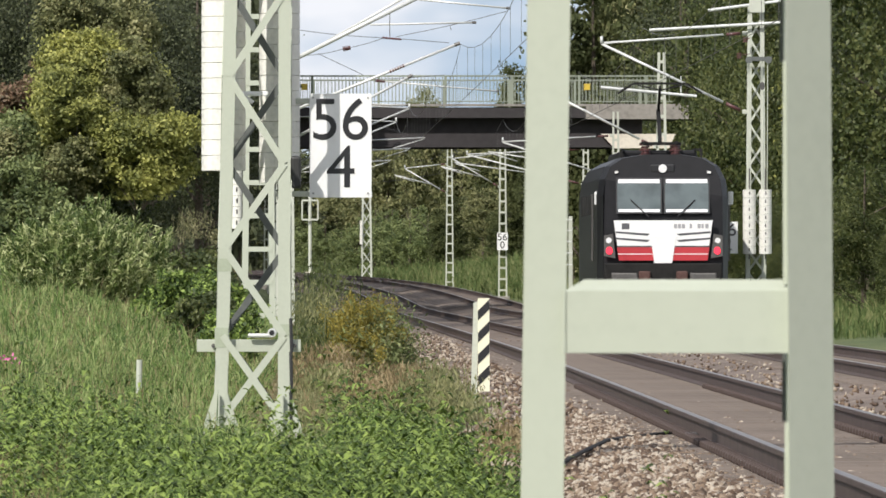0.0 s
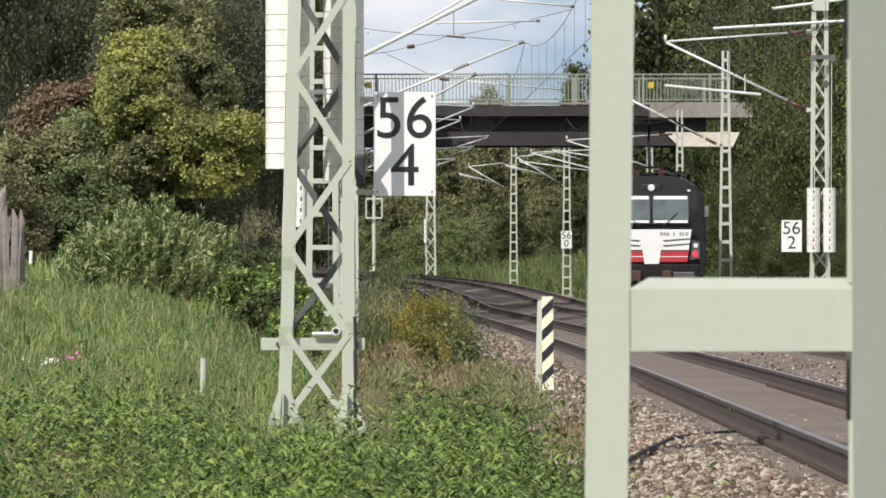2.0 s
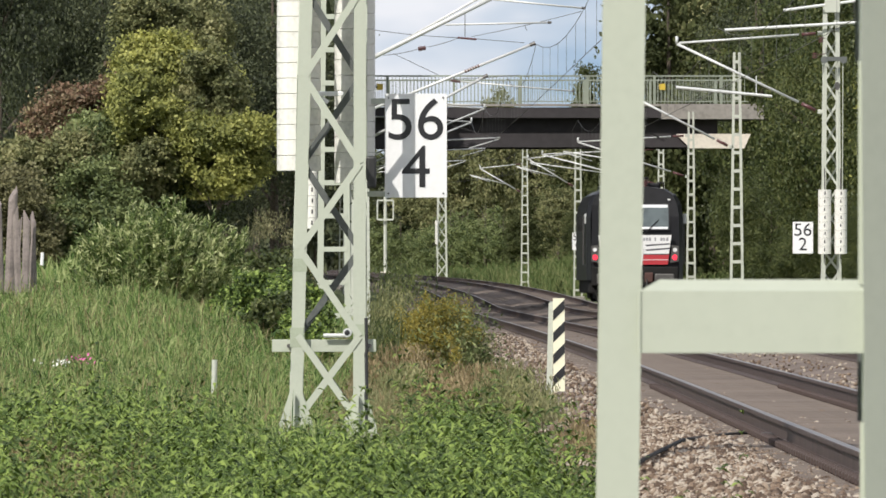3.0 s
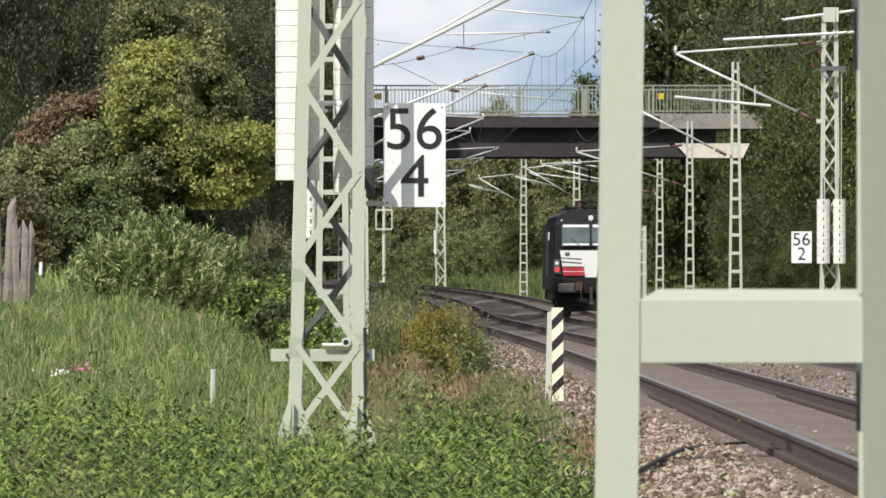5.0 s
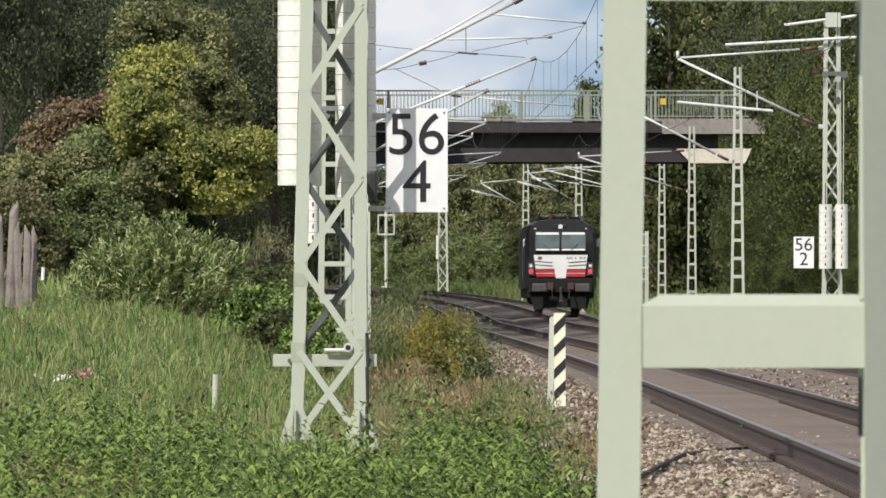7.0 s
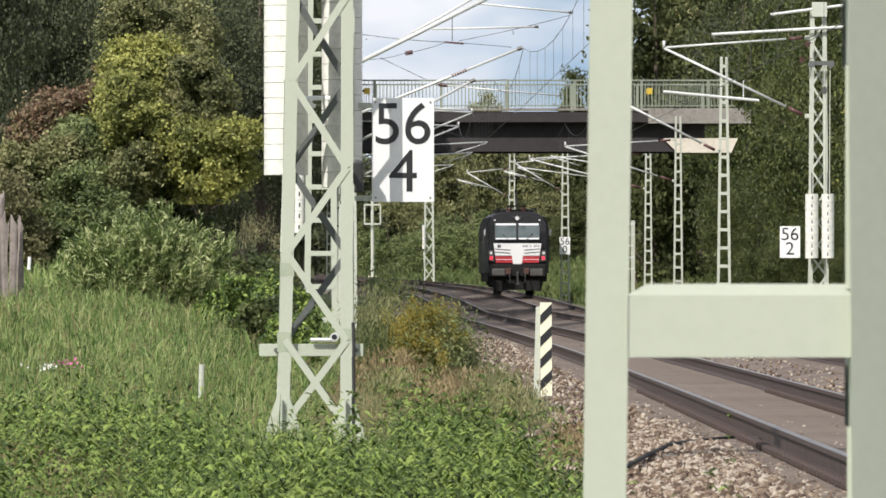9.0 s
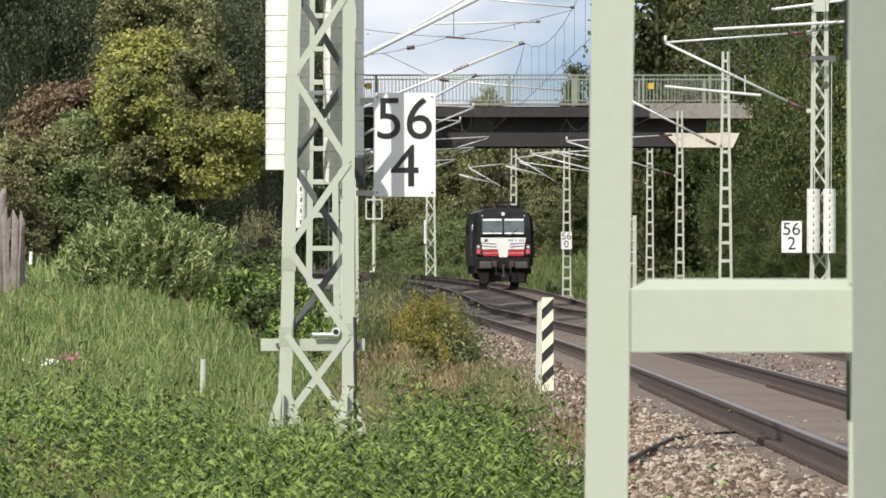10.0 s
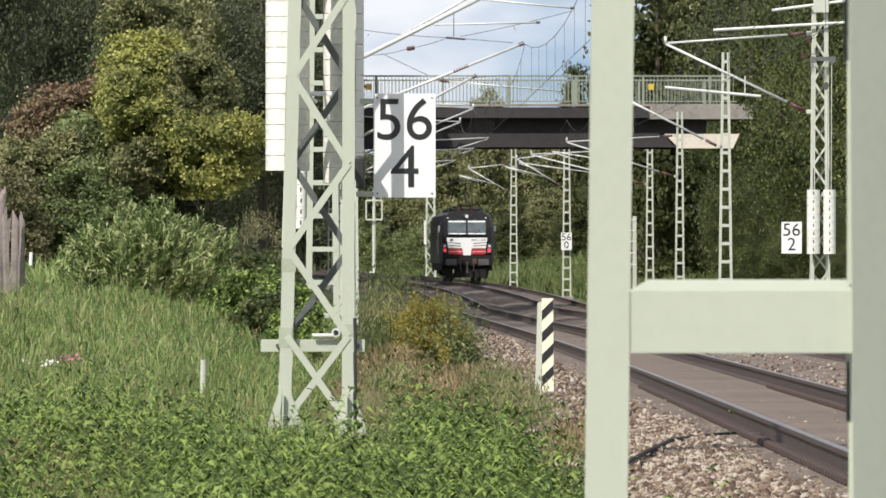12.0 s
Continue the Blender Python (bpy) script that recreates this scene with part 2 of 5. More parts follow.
def polys(name, verts, n, mat):
    """A mesh of separate n-sided faces: verts is (count, n, 3)."""
    verts = np.asarray(verts, dtype=np.float32)
    count = len(verts)
    me = bpy.data.meshes.new(name)
    me.vertices.add(count * n)
    me.vertices.foreach_set("co", verts.reshape(-1))
    me.loops.add(count * n)
    me.loops.foreach_set("vertex_index", np.arange(count * n, dtype=np.int32))
    me.polygons.add(count)
    me.polygons.foreach_set("loop_start", np.arange(0, count * n, n, dtype=np.int32))
    me.update(calc_edges=True)
    me.materials.append(mat)
    return me


def writing(text, size, mat, name="number"):
    c = bpy.data.curves.new(name, "FONT")
    c.body, c.size, c.extrude, c.align_x = text, size, 0.0015, "CENTER"
    c.space_character = 1.0
    tmp = bpy.data.objects.new(name, c)
    scene.collection.objects.link(tmp)
    dg = bpy.context.evaluated_depsgraph_get()
    me = bpy.data.meshes.new_from_object(tmp.evaluated_get(dg))
    bpy.data.objects.remove(tmp)
    me.materials.clear()
    me.materials.append(mat)
    co = np.empty(len(me.vertices) * 3, dtype=np.float32)
    me.vertices.foreach_get("co", co)
    co = co.reshape(-1, 3)
    lo, hi = co.min(0), co.max(0)
    co[:, 0] -= (lo[0] + hi[0]) / 2
    co[:, 1] -= lo[1]
    me.vertices.foreach_set("co", co.reshape(-1))
    return me, hi[1] - lo[1], hi[0] - lo[0]


# ---- the line of the railway ----
BEND = (5.9884, 1.5987, -11.8125, -7.8881, -1.2561, -3.9277, 4.8162)


def far_x(d):
    """Sideways place of the far line's centre at distance d: nearly straight, then a long bend to the left."""
    q = min(max(d, 70.0), 980.0)
    u = (q - 500) / 500
    x = 0.0
    for c in BEND:
        x = x * u + c
    if d < 70:
        x += (70 - d) * 0.0028
    if d > 980:
        x -= (d - 980) * 0.066 + (d - 980) ** 2 * 0.0001
    return x


def near_x(d):
    return far_x(d) - 4.0


def rise(d):
    """Height of the rails: level, then a gentle climb."""
    s = d - 490
    return 0.0 if s < -20 else 0.0034 * (s + 20) ** 2 / 80 if s < 20 else 0.0034 * s


def smooth(a, b, v):
    s = min(1.0, max(0.0, (v - a) / (b - a)))
    return s * s * (3 - 2 * s)


def ground_z(x, d):
    f, n = far_x(d), near_x(d)
    z = rise(d) - 0.42
    z += 0.30 * smooth(n - 2.6, n - 3.4, x) * smooth(300, 100, d)
    left = smooth(n - 3.4, n - 8.2, x)
    z += left * (0.0098 * min(max(d - 100, 0), 165) + 0.02)
    z += left * smooth(n - 12, n - 40, x) * 3
    r = max(0.0, x - f - 5.0)
    z += smooth(280, 420, d) * min(r * (0.10 + 0.10 * smooth(580, 680, d)), 2.6 + 1.0 * smooth(580, 680, d))
    z += 0.05 * noise.noise((x * 0.8, d * 0.15, 0.0)) + 0.12 * left * noise.noise((x * 0.35, d * 0.05, 3.0))
    return z


# ---- ground, track bed ----
def steps(*spans):
    out = []
    for a, b, s in spans:
        out += list(np.arange(a, b, s))
    return out


def build_ground():
    ds = steps((-60, 60, 12), (60, 260, 2.0), (260, 520, 4.0), (520, 1100, 8.0), (1100, 1400, 30), (1400, 4600, 400))
    us = steps((-900, -60, 120), (-60, -16, 6), (-16, -2, 0.5), (-2, 12, 0.5), (12, 30, 2), (30, 90, 10), (90, 1000, 130))
    verts, faces = [], []
    for d in ds:
        base = near_x(min(d, 1390))
        for u in us:
            x = base + u
            verts.append((x, d, ground_z(x, min(d, 1390))))
    w = len(us)
    for i in range(len(ds) - 1):
        for j in range(w - 1):
            faces.append((i * w + j, i * w + j + 1, (i + 1) * w + j + 1, (i + 1) * w + j))
    me = bpy.data.meshes.new("ground")
    me.from_pydata(verts, [], faces)
    me.materials.append(MAT["soil"])
    me.polygons.foreach_set("use_smooth", [True] * len(faces))
    tagged(new("ground", me), "grassy earth beside the railway line", "ground", kind="structure")


def sweep(name, profile, ds, centre, mat, parent=None, closed=True):
    """Push an outline (sideways, up) along the line."""
    verts, faces = [], []
    n = len(profile)
    for d in ds:
        c, z = centre(d), rise(d)
        verts += [(c + a, d, z + b) for a, b in profile]
    for i in range(len(ds) - 1):
        for j in range(n if closed else n - 1):
            k = (j + 1) % n
            faces.append((i * n + j, i * n + k, (i + 1) * n + k, (i + 1) * n + j))
    me = bpy.data.meshes.new(name)
    me.from_pydata(verts, [], faces)
    bm = bmesh.new()
    bm.from_mesh(me)
    bmesh.ops.recalc_face_normals(bm, faces=bm.faces)
    bm.to_mesh(me)
    bm.free()
    me.materials.append(mat)
    ob = new(name, me)
    ob.parent = parent
    return ob


LINE = steps((-50, 60, 10), (60, 340, 4), (340, 1200, 8))


def build_track(label, centre):
    track = tagged(new("track"), label, "railway track", "railway tracks", "structure")
    prof = [(-0.075, -0.172), (0.075, -0.172), (0.075, -0.160), (0.012, -0.140), (0.012, -0.045), (0.036, -0.035), (0.036, -0.004), (0.030, -0.001), (-0.030, -0.001), (-0.036, -0.004), (-0.036, -0.035), (-0.012, -0.045), (-0.012, -0.140), (-0.075, -0.160)]
    for s in (-0.755, 0.755):
        r = sweep("rail", [(a + s, b) for a, b in prof], LINE, centre, MAT["rail_side"], track)
        cap = sweep("rail_head", [(s - 0.030, -0.002), (s + 0.030, -0.002), (s + 0.028, 0.001), (s - 0.028, 0.001)], LINE, centre, MAT["rail_top"], r)
        cap["label"] = "polished running surface"
    bm = bmesh.new()
    box(bm, -1.3, 1.3, -0.13, 0.13, -0.36, -0.172, 0.02)
    sl = finish(bm, "sleeper", MAT["sleeper"])
    bm = bmesh.new()
    for s in (-0.755, 0.755):
        for q in (-0.115, 0.115):
            box(bm, s + q - 0.05, s + q + 0.05, -0.055, 0.055, -0.172, -0.118, 0.012)
    clips = finish(bm, "rail_clip", MAT["rail_side"])
    d = 66.0
    for i in range(300):
        ob = new("sleeper", sl)
        ob.parent = track
        ang = math.atan2(-(centre(d + 1) - centre(d - 1)) / 2, 1)
        ob.matrix_world = Matrix.Translation((centre(d), d, rise(d))) @ Matrix.Rotation(ang, 4, "Z")
        if i < 150:
            k = new("rail_clip", clips)
            k.parent = ob
        d += 0.63
    return track


def build_bed():
    """Crushed-stone bed under both lines, with sloping shoulders."""
    prof = [(-3.0, -0.55), (-2.2, -0.40), (-1.75, -0.24), (-1.30, -0.20), (-0.9, -0.186), (0.9, -0.186), (1.30, -0.20), (1.75, -0.25), (2.0, -0.30), (2.25, -0.25), (2.7, -0.20), (3.1, -0.186), (4.9, -0.186), (5.3, -0.20), (5.75, -0.24), (6.2, -0.40), (7.0, -0.60)]
    ob = sweep("ballast_bed", prof, LINE, near_x, MAT["bed"], closed=False)
    tagged(ob, "brown crushed-stone bed under the two lines", "ballast", kind="structure")


def stones(rng, d, u, small, large):
    """Angular crushed stones as knocked-about blocks."""
    cube = np.array([(x, y, z) for z in (-1, 1) for y in (-1, 1) for x in (-1, 1)], dtype=float)
    quad = np.array([(0, 2, 3, 1), (4, 5, 7, 6), (0, 1, 5, 4), (2, 6, 7, 3), (0, 4, 6, 2), (1, 3, 7, 5)])
    n = len(d)
    c = np.array([near_x(v) for v in d])
    z = np.interp(u, [-3.0, -2.2, -1.75, -1.30, -0.9, 0.9, 1.3, 1.75, 2.0, 2.25, 2.7, 3.1], [-0.52, -0.38, -0.23, -0.19, -0.21, -0.21, -0.19, -0.24, -0.29, -0.24, -0.19, -0.20])
    size = rng.uniform(small, large, n)
    v = cube[None] * rng.uniform(0.45, 1.1, (n, 8, 1)) * size[:, None, None] * rng.uniform(0.6, 1.2, (n, 1, 3))
    q = rng.normal(size=(n, 4))
    q /= np.linalg.norm(q, axis=1)[:, None]
    w, x, y, k = q.T
    rot = np.stack([np.stack([1 - 2 * (y * y + k * k), 2 * (x * y - k * w), 2 * (x * k + y * w)], 1), np.stack([2 * (x * y + k * w), 1 - 2 * (x * x + k * k), 2 * (y * k - x * w)], 1), np.stack([2 * (x * k - y * w), 2 * (y * k + x * w), 1 - 2 * (x * x + y * y)], 1)], 1)
    v = np.einsum("nij,nvj->nvi", rot, v)
    v += np.stack([c + u, d, z + size * 0.3], 1)[:, None, :]
    return v, (quad[None] + 8 * np.arange(n)[:, None, None]).reshape(-1)


def build_stones():
    """Loose ballast lying on the shoulder and between the lines."""
    rng = np.random.default_rng(5)
    n1, n2 = 36000, 9000
    d = np.concatenate([66 + 62 * rng.random(n1) ** 1.3, 120 + 200 * rng.random(n2) ** 1.6])
    n = n1 + n2
    u = np.where(rng.random(n) < 0.76, np.where(rng.random(n) < 0.86, rng.uniform(-2.9, -1.2, n), rng.uniform(-1.25, -0.84, n)), np.where(rng.random(n) < 0.3, rng.uniform(-0.6, 0.6, n), rng.uniform(0.88, 3.1, n)))
    v, f = stones(rng, d, u, 0.008, 0.029)
    me = bpy.data.meshes.new("ballast_stones")
    me.vertices.add(n * 8)
    me.vertices.foreach_set("co", v.astype(np.float32).reshape(-1))
    m = n * 6
    me.loops.add(m * 4)
    me.loops.foreach_set("vertex_index", f.astype(np.int32))
    me.polygons.add(m)
    me.polygons.foreach_set("loop_start", np.arange(0, m * 4, 4, dtype=np.int32))
    me.update(calc_edges=True)
    me.materials.append(MAT["stone"])
    tagged(new("ballast_stones", me), "loose grey and rust-brown crushed ballast stones", "gravel", kind="stuff")


# ---- masts ----
def at(px, py, d):
    """World place seen at that spot of the resting view, at distance d."""
    return ((px - 784) * d / F, d, 1.15 + (486 - py) * d / F)


def ladder_mast(x, d, z0, z1, w0, w1, label, rung=0.52, leg=0.06, depth=0.16, mat="mast_far"):
    """Flat mast: two channel legs joined by batten plates."""
    m = thing("ladder_mast", Matrix.Translation((x, d, z0)), label, "catenary mast", "ladder masts")
    h = z1 - z0
    for s in (-1, 1):
        bm = bmesh.new()
        bar(bm, (s * (w0 - leg) / 2, 0, 0), (s * (w1 - leg) / 2, 0, h), leg, depth)
        part("leg", bm, MAT[mat], m)
    k, z = 0, 0.35
    while z < h - 0.08:
        w = w0 + (w1 - w0) * z / h
        bm = bmesh.new()
        box(bm, -w / 2 + leg * 0.4, w / 2 - leg * 0.4, -depth / 2 - 0.008, -depth / 2 + 0.004, z - 0.045, z + 0.045)
        part("batten", bm, MAT[mat], m)
        z += rung
    bm = bmesh.new()
    box(bm, -w0 * 0.75, w0 * 0.75, -0.3, 0.3, -0.6, 0.06, 0.03)
    part("foundation", bm, MAT["concrete"], m)
    return m


def lattice_mast(x, d, z0, z1, w0, w1, label, leg=0.085, pitch=0.62, depth=None, mat="mast_far", feet=False, lace=0.05):
    """Four angle legs with crossing flat bars."""
    m = thing("lattice_mast", pose(x, d, z0, 0, 0.74 if feet else 0, 0), label, "catenary mast", "lattice masts")
    h = z1 - z0
    depth = depth or 0.8
    def corner(sx, sy, z):
        w = w0 + (w1 - w0) * z / h
        return Vector((sx * (w - leg) / 2, sy * (w * depth - leg) / 2, z))
    for sx in (-1, 1):
        for sy in (-1, 1):
            bm = bmesh.new()
            a, b = corner(sx, sy, 0), corner(sx, sy, h)
            q, t = leg / 2, 0.010
            profile(bm, [(sx * u, sy * v) for u, v in ((q, q), (-q, q), (-q, q - t), (q - t, q - t), (q - t, -q), (q, -q))], a, b)
            part("leg", bm, MAT[mat], m)
    n = int(h / pitch)
    for i in range(n):
        za, zb = 0.05 + i * pitch, 0.05 + (i + 1) * pitch
        for sy in (-1, 1):
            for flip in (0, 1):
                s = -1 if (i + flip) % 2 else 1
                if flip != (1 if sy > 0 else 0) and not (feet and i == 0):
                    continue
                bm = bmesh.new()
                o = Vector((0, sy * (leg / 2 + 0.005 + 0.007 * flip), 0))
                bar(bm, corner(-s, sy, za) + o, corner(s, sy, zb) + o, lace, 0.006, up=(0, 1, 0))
                # back bars take the darker colour in place of shade inside the mast
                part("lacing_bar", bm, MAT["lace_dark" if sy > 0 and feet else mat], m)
        for sx in (-1, 1):
            s = -1 if i % 2 else 1
            bm = bmesh.new()
            o = Vector((sx * (leg / 2 + 0.004), 0, 0))
            bar(bm, corner(sx, -s, za) + o, corner(sx, s, zb) + o, 0.006, lace, up=(0, 1, 0))
            part("lacing_bar", bm, MAT[mat], m)
    if feet:
        for sx in (-1, 1):
            for sy in (-1, 1):
                c = corner(sx, sy, 0)
                bm = bmesh.new()
                prism(bm, [(c.x - 0.135, -0.05), (c.x + 0.135, -0.05), (c.x + 0.125, 0.02), (c.x + 0.046, 0.27), (c.x - 0.046, 0.27), (c.x - 0.125, 0.02)], c.y + sy * 0.056 - 0.006, c.y + sy * 0.056 + 0.006)
                # upright stiffener standing out from the plate
                e = c.x - 0.012
                prism(bm, [(e - 0.006, -0.05), (e + 0.006, -0.05), (e + 0.006, 0.25), (e - 0.006, 0.25)], c.y + sy * 0.062, c.y + sy * 0.115)
                part("foot_plate", bm, MAT[mat], m)
    bm = bmesh.new()
    box(bm, -w0 * 0.7, w0 * 0.7, -w0 * 0.6, w0 * 0.6, -0.7, -0.03, 0.03)
    part("foundation", bm, MAT["concrete"], m)
    return m


def cantilever(x, d, track_x, zbase, label, low=5.15, reach=0.0, tube=0.065, top=6.95, single=False, arms=True):
    """Swinging bracket that carries the wires over a line."""
    c = thing("cantilever", Matrix.Translation((x, d, zbase)), label, "cantilever", "cantilevers")
    s = 1 if track_x > x else -1
    L = abs(track_x - x) + reach
    def P(u, z):
        return (s * u, 0, z)
    def tubes(name, a, b, w, mat="tube", lab=""):
        bm = bmesh.new()
        bar(bm, a, b, w, sides=8)
        return part(name, bm, MAT[mat], c, lab, smooth=True)
    a, b = Vector(P(0.1, low)), Vector(P(L, top))
    tubes("bracket_tube", a.lerp(b, 0.14), b, tube)
    tubes("insulator", a.lerp(b, 0.02), a.lerp(b, 0.12), 0.085, "insul", "brown ribbed insulator")
    if not single:
        a2, b2 = Vector(P(0.1, top + 0.25)), Vector(P(L - 0.05, top + 0.02))
        tubes("top_tube", a2.lerp(b2, 0.14), b2, tube * 0.8)
        tubes("insulator", a2.lerp(b2, 0.02), a2.lerp(b2, 0.12), 0.08, "insul", "brown ribbed insulator")
    if arms and not single:
        m1 = Vector(P(L * 0.42, low + (top - low) * 0.36))
        wire_z = min(5.95, top - 0.35)
        tubes("registration_tube", m1, P(L + 0.55, wire_z), tube * 0.75)
        tubes("steady_arm", P(L + 0.5, wire_z - 0.05), P(L - 0.55, wire_z - 0.37), 0.035)
        tubes("stay_wire", P(L * 0.7, top - 0.5), P(L + 0.3, wire_z), 0.012, "wire")
    tubes("clamp", P(L, top), P(L, top + 0.18), 0.07)
    for z in (low,) if single else (low, top + 0.25):
        bm = bmesh.new()
        box(bm, min(0, s * 0.12), max(0, s * 0.12), -0.08, 0.08, z - 0.05, z + 0.05, 0.01)
        part("hinge", bm, MAT["mast_far"], c)
    return c


def km_board(px0, px1, py0, py1, d, top, low, label):
    """White board with a kilometre number."""
    x0, _, z1 = at(px0, py0, d)
    x1, _, z0 = at(px1, py1, d)
    w, h = x1 - x0, z1 - z0
    b = thing("kilometre_board", Matrix.Translation(((x0 + x1) / 2, d, z0)), label, "sign", "kilometre boards")
    bm = bmesh.new()
    box(bm, -w / 2, w / 2, -0.004, 0.004, 0, h, 0.0015)
    part("plate", bm, MAT["white"], b)
    for txt, zf in ((top, 0.555), (low, 0.10)):
        me, th, tw = writing(txt, 0.40 * h / 0.72, MAT["black"])
        k = 0.40 * h / th
        o = new("number", me)
        o.parent = b
        kx = k if len(txt) == 1 else min(k * 1.02, 0.88 * w / tw)
        o.matrix_local = Matrix.Translation((0, -0.0062, zf * h)) @ Matrix.Rotation(radians(90), 4, "X") @ Matrix.Diagonal((kx, k, 1, 1))
        o["label"] = "black number"
    for sx in (-1, 1):
        for z in (0.04, 0.96):
            bm = bmesh.new()
            bar(bm, (sx * w * 0.44, -0.012, z * h), (sx * w * 0.44, 0.006, z * h), 0.014, sides=6)
            part("screw", bm, MAT["steel"], b)
    return b


def weight_stack(x, d, z0, z1, w, label, disc=0.1143, slots=False):
    """Tensioning weights: round blocks threaded on a rod."""
    s = thing("tension_weight_stack", Matrix.Translation((x, d, z0)), label, "counterweight", "tension weights")
    bm = bmesh.new()
    bar(bm, (0, 0, disc * 0.012), (0, 0, disc * 0.988), w, sides=24)
    bmesh.ops.bevel(bm, geom=[e for e in bm.edges if abs(e.verts[0].co.z - e.verts[1].co.z) < 1e-4], offset=0.003, segments=1, affect="EDGES")
    me = finish(bm, "weight", MAT["weight"])
    bm = bmesh.new()
    box(bm, -0.012, 0.012, -w / 2 - 0.004, -w / 2 + 0.02, disc * 0.35, disc * 0.75)
    slot = finish(bm, "slot", MAT["black"])
    n = max(1, round((z1 - z0) / disc))
    for i in range(n):
        o = new("weight", me)
        o.parent = s
        o.matrix_local = Matrix.Translation((0, 0, i * disc)) @ Matrix.Rotation(0.02 * ((i * 7) % 5 - 2), 4, "Z")
        if slots:
            k = new("slot", slot)
            k.parent = o
    bm = bmesh.new()
    bar(bm, (0, 0, -0.12), (0, 0, n * disc + 0.5), 0.035, sides=8)
    part("rod", bm, MAT["steel"], s)
    return s


def near_mast():
    """The pale flat mast close to the lens: channel legs and bent batten plates."""
    d = 25.0
    X = lambda px: (px - 784) * d / F
    Z = lambda py: 1.15 + (486 - py) * d / F
    m = thing("ladder_mast", Matrix.Translation((0, d, 0)), "pale green painted steel mast with welded batten plates", "catenary mast", "ladder masts")
    low, high = -0.45, 7.5
    def leg(cx_mid, lean, w, inner, turn=0.0):
        bm = bmesh.new()
        def cx(z):
            return cx_mid + lean * (z - 1.15)
        a, b = (cx(low), 0, low), (cx(high), 0, high)
        q, t = w / 2, 0.009
        profile(bm, [(-inner * u, v + turn * (u + q)) for u, v in ((-q, 0), (q, 0), (q, 0.2), (-q, 0.2), (-q, 0.2 - t), (q - t, 0.2 - t), (q - t, t), (-q, t))], a, b)
        return part("leg", bm, MAT["mast"], m)
    lw = X(74) - X(0)
    lean = (X(1048) - X(1036)) / (Z(0) - Z(882))
    leg((X(1042 + 37)), lean, lw, -1)
    leg((X(1507 + 40)), -lean * 0.55, X(80) - X(0), 1, -0.68)
    for py in (-83, 567, 1217, -733, -1383, -2033, -2683, -3333):
        zc, hh = Z(py), 55 * d / F
        sh = lean * (zc - 1.15)
        bm = bmesh.new()
        a, b = X(1113) + sh, X(1513) - sh * 0.5
        lip = 20 * d / F
        cut = 36 * d / F
        # upright plate with a lip bent back along its upper edge
        prism(bm, [(a, zc - hh), (b, zc - hh), (b, zc + hh), (a, zc + hh)], -0.013, -0.005)
        v = [bm.verts.new(p) for p in ((a, -0.013, zc + hh), (b, -0.013, zc + hh), (b, 0.035, zc + hh + lip), (a + cut, 0.035, zc + hh + lip))]
        u = [bm.verts.new(p.co + Vector((0, 0.008, -0.006))) for p in v]
        bm.faces.new(v)
        bm.faces.new(u[::-1])
        for i in range(4):
            j = (i + 1) % 4
            bm.faces.new((v[j], v[i], u[i], u[j]))
        bt = part("batten", bm, MAT["mast"], m)
        for e in (a, b):
            bm = bmesh.new()
            bar(bm, (e, -0.014, zc - hh), (e, -0.014, zc + hh), 0.007, sides=6)
            part("weld_seam", bm, MAT["mast"], bt)
    # narrow inner strips of the far leg; the dark ones paint its shade
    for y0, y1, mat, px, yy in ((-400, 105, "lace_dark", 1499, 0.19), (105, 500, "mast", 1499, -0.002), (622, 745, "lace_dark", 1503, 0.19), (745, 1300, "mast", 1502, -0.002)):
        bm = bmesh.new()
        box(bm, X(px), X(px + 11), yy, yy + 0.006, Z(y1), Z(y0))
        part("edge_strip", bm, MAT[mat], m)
    return m


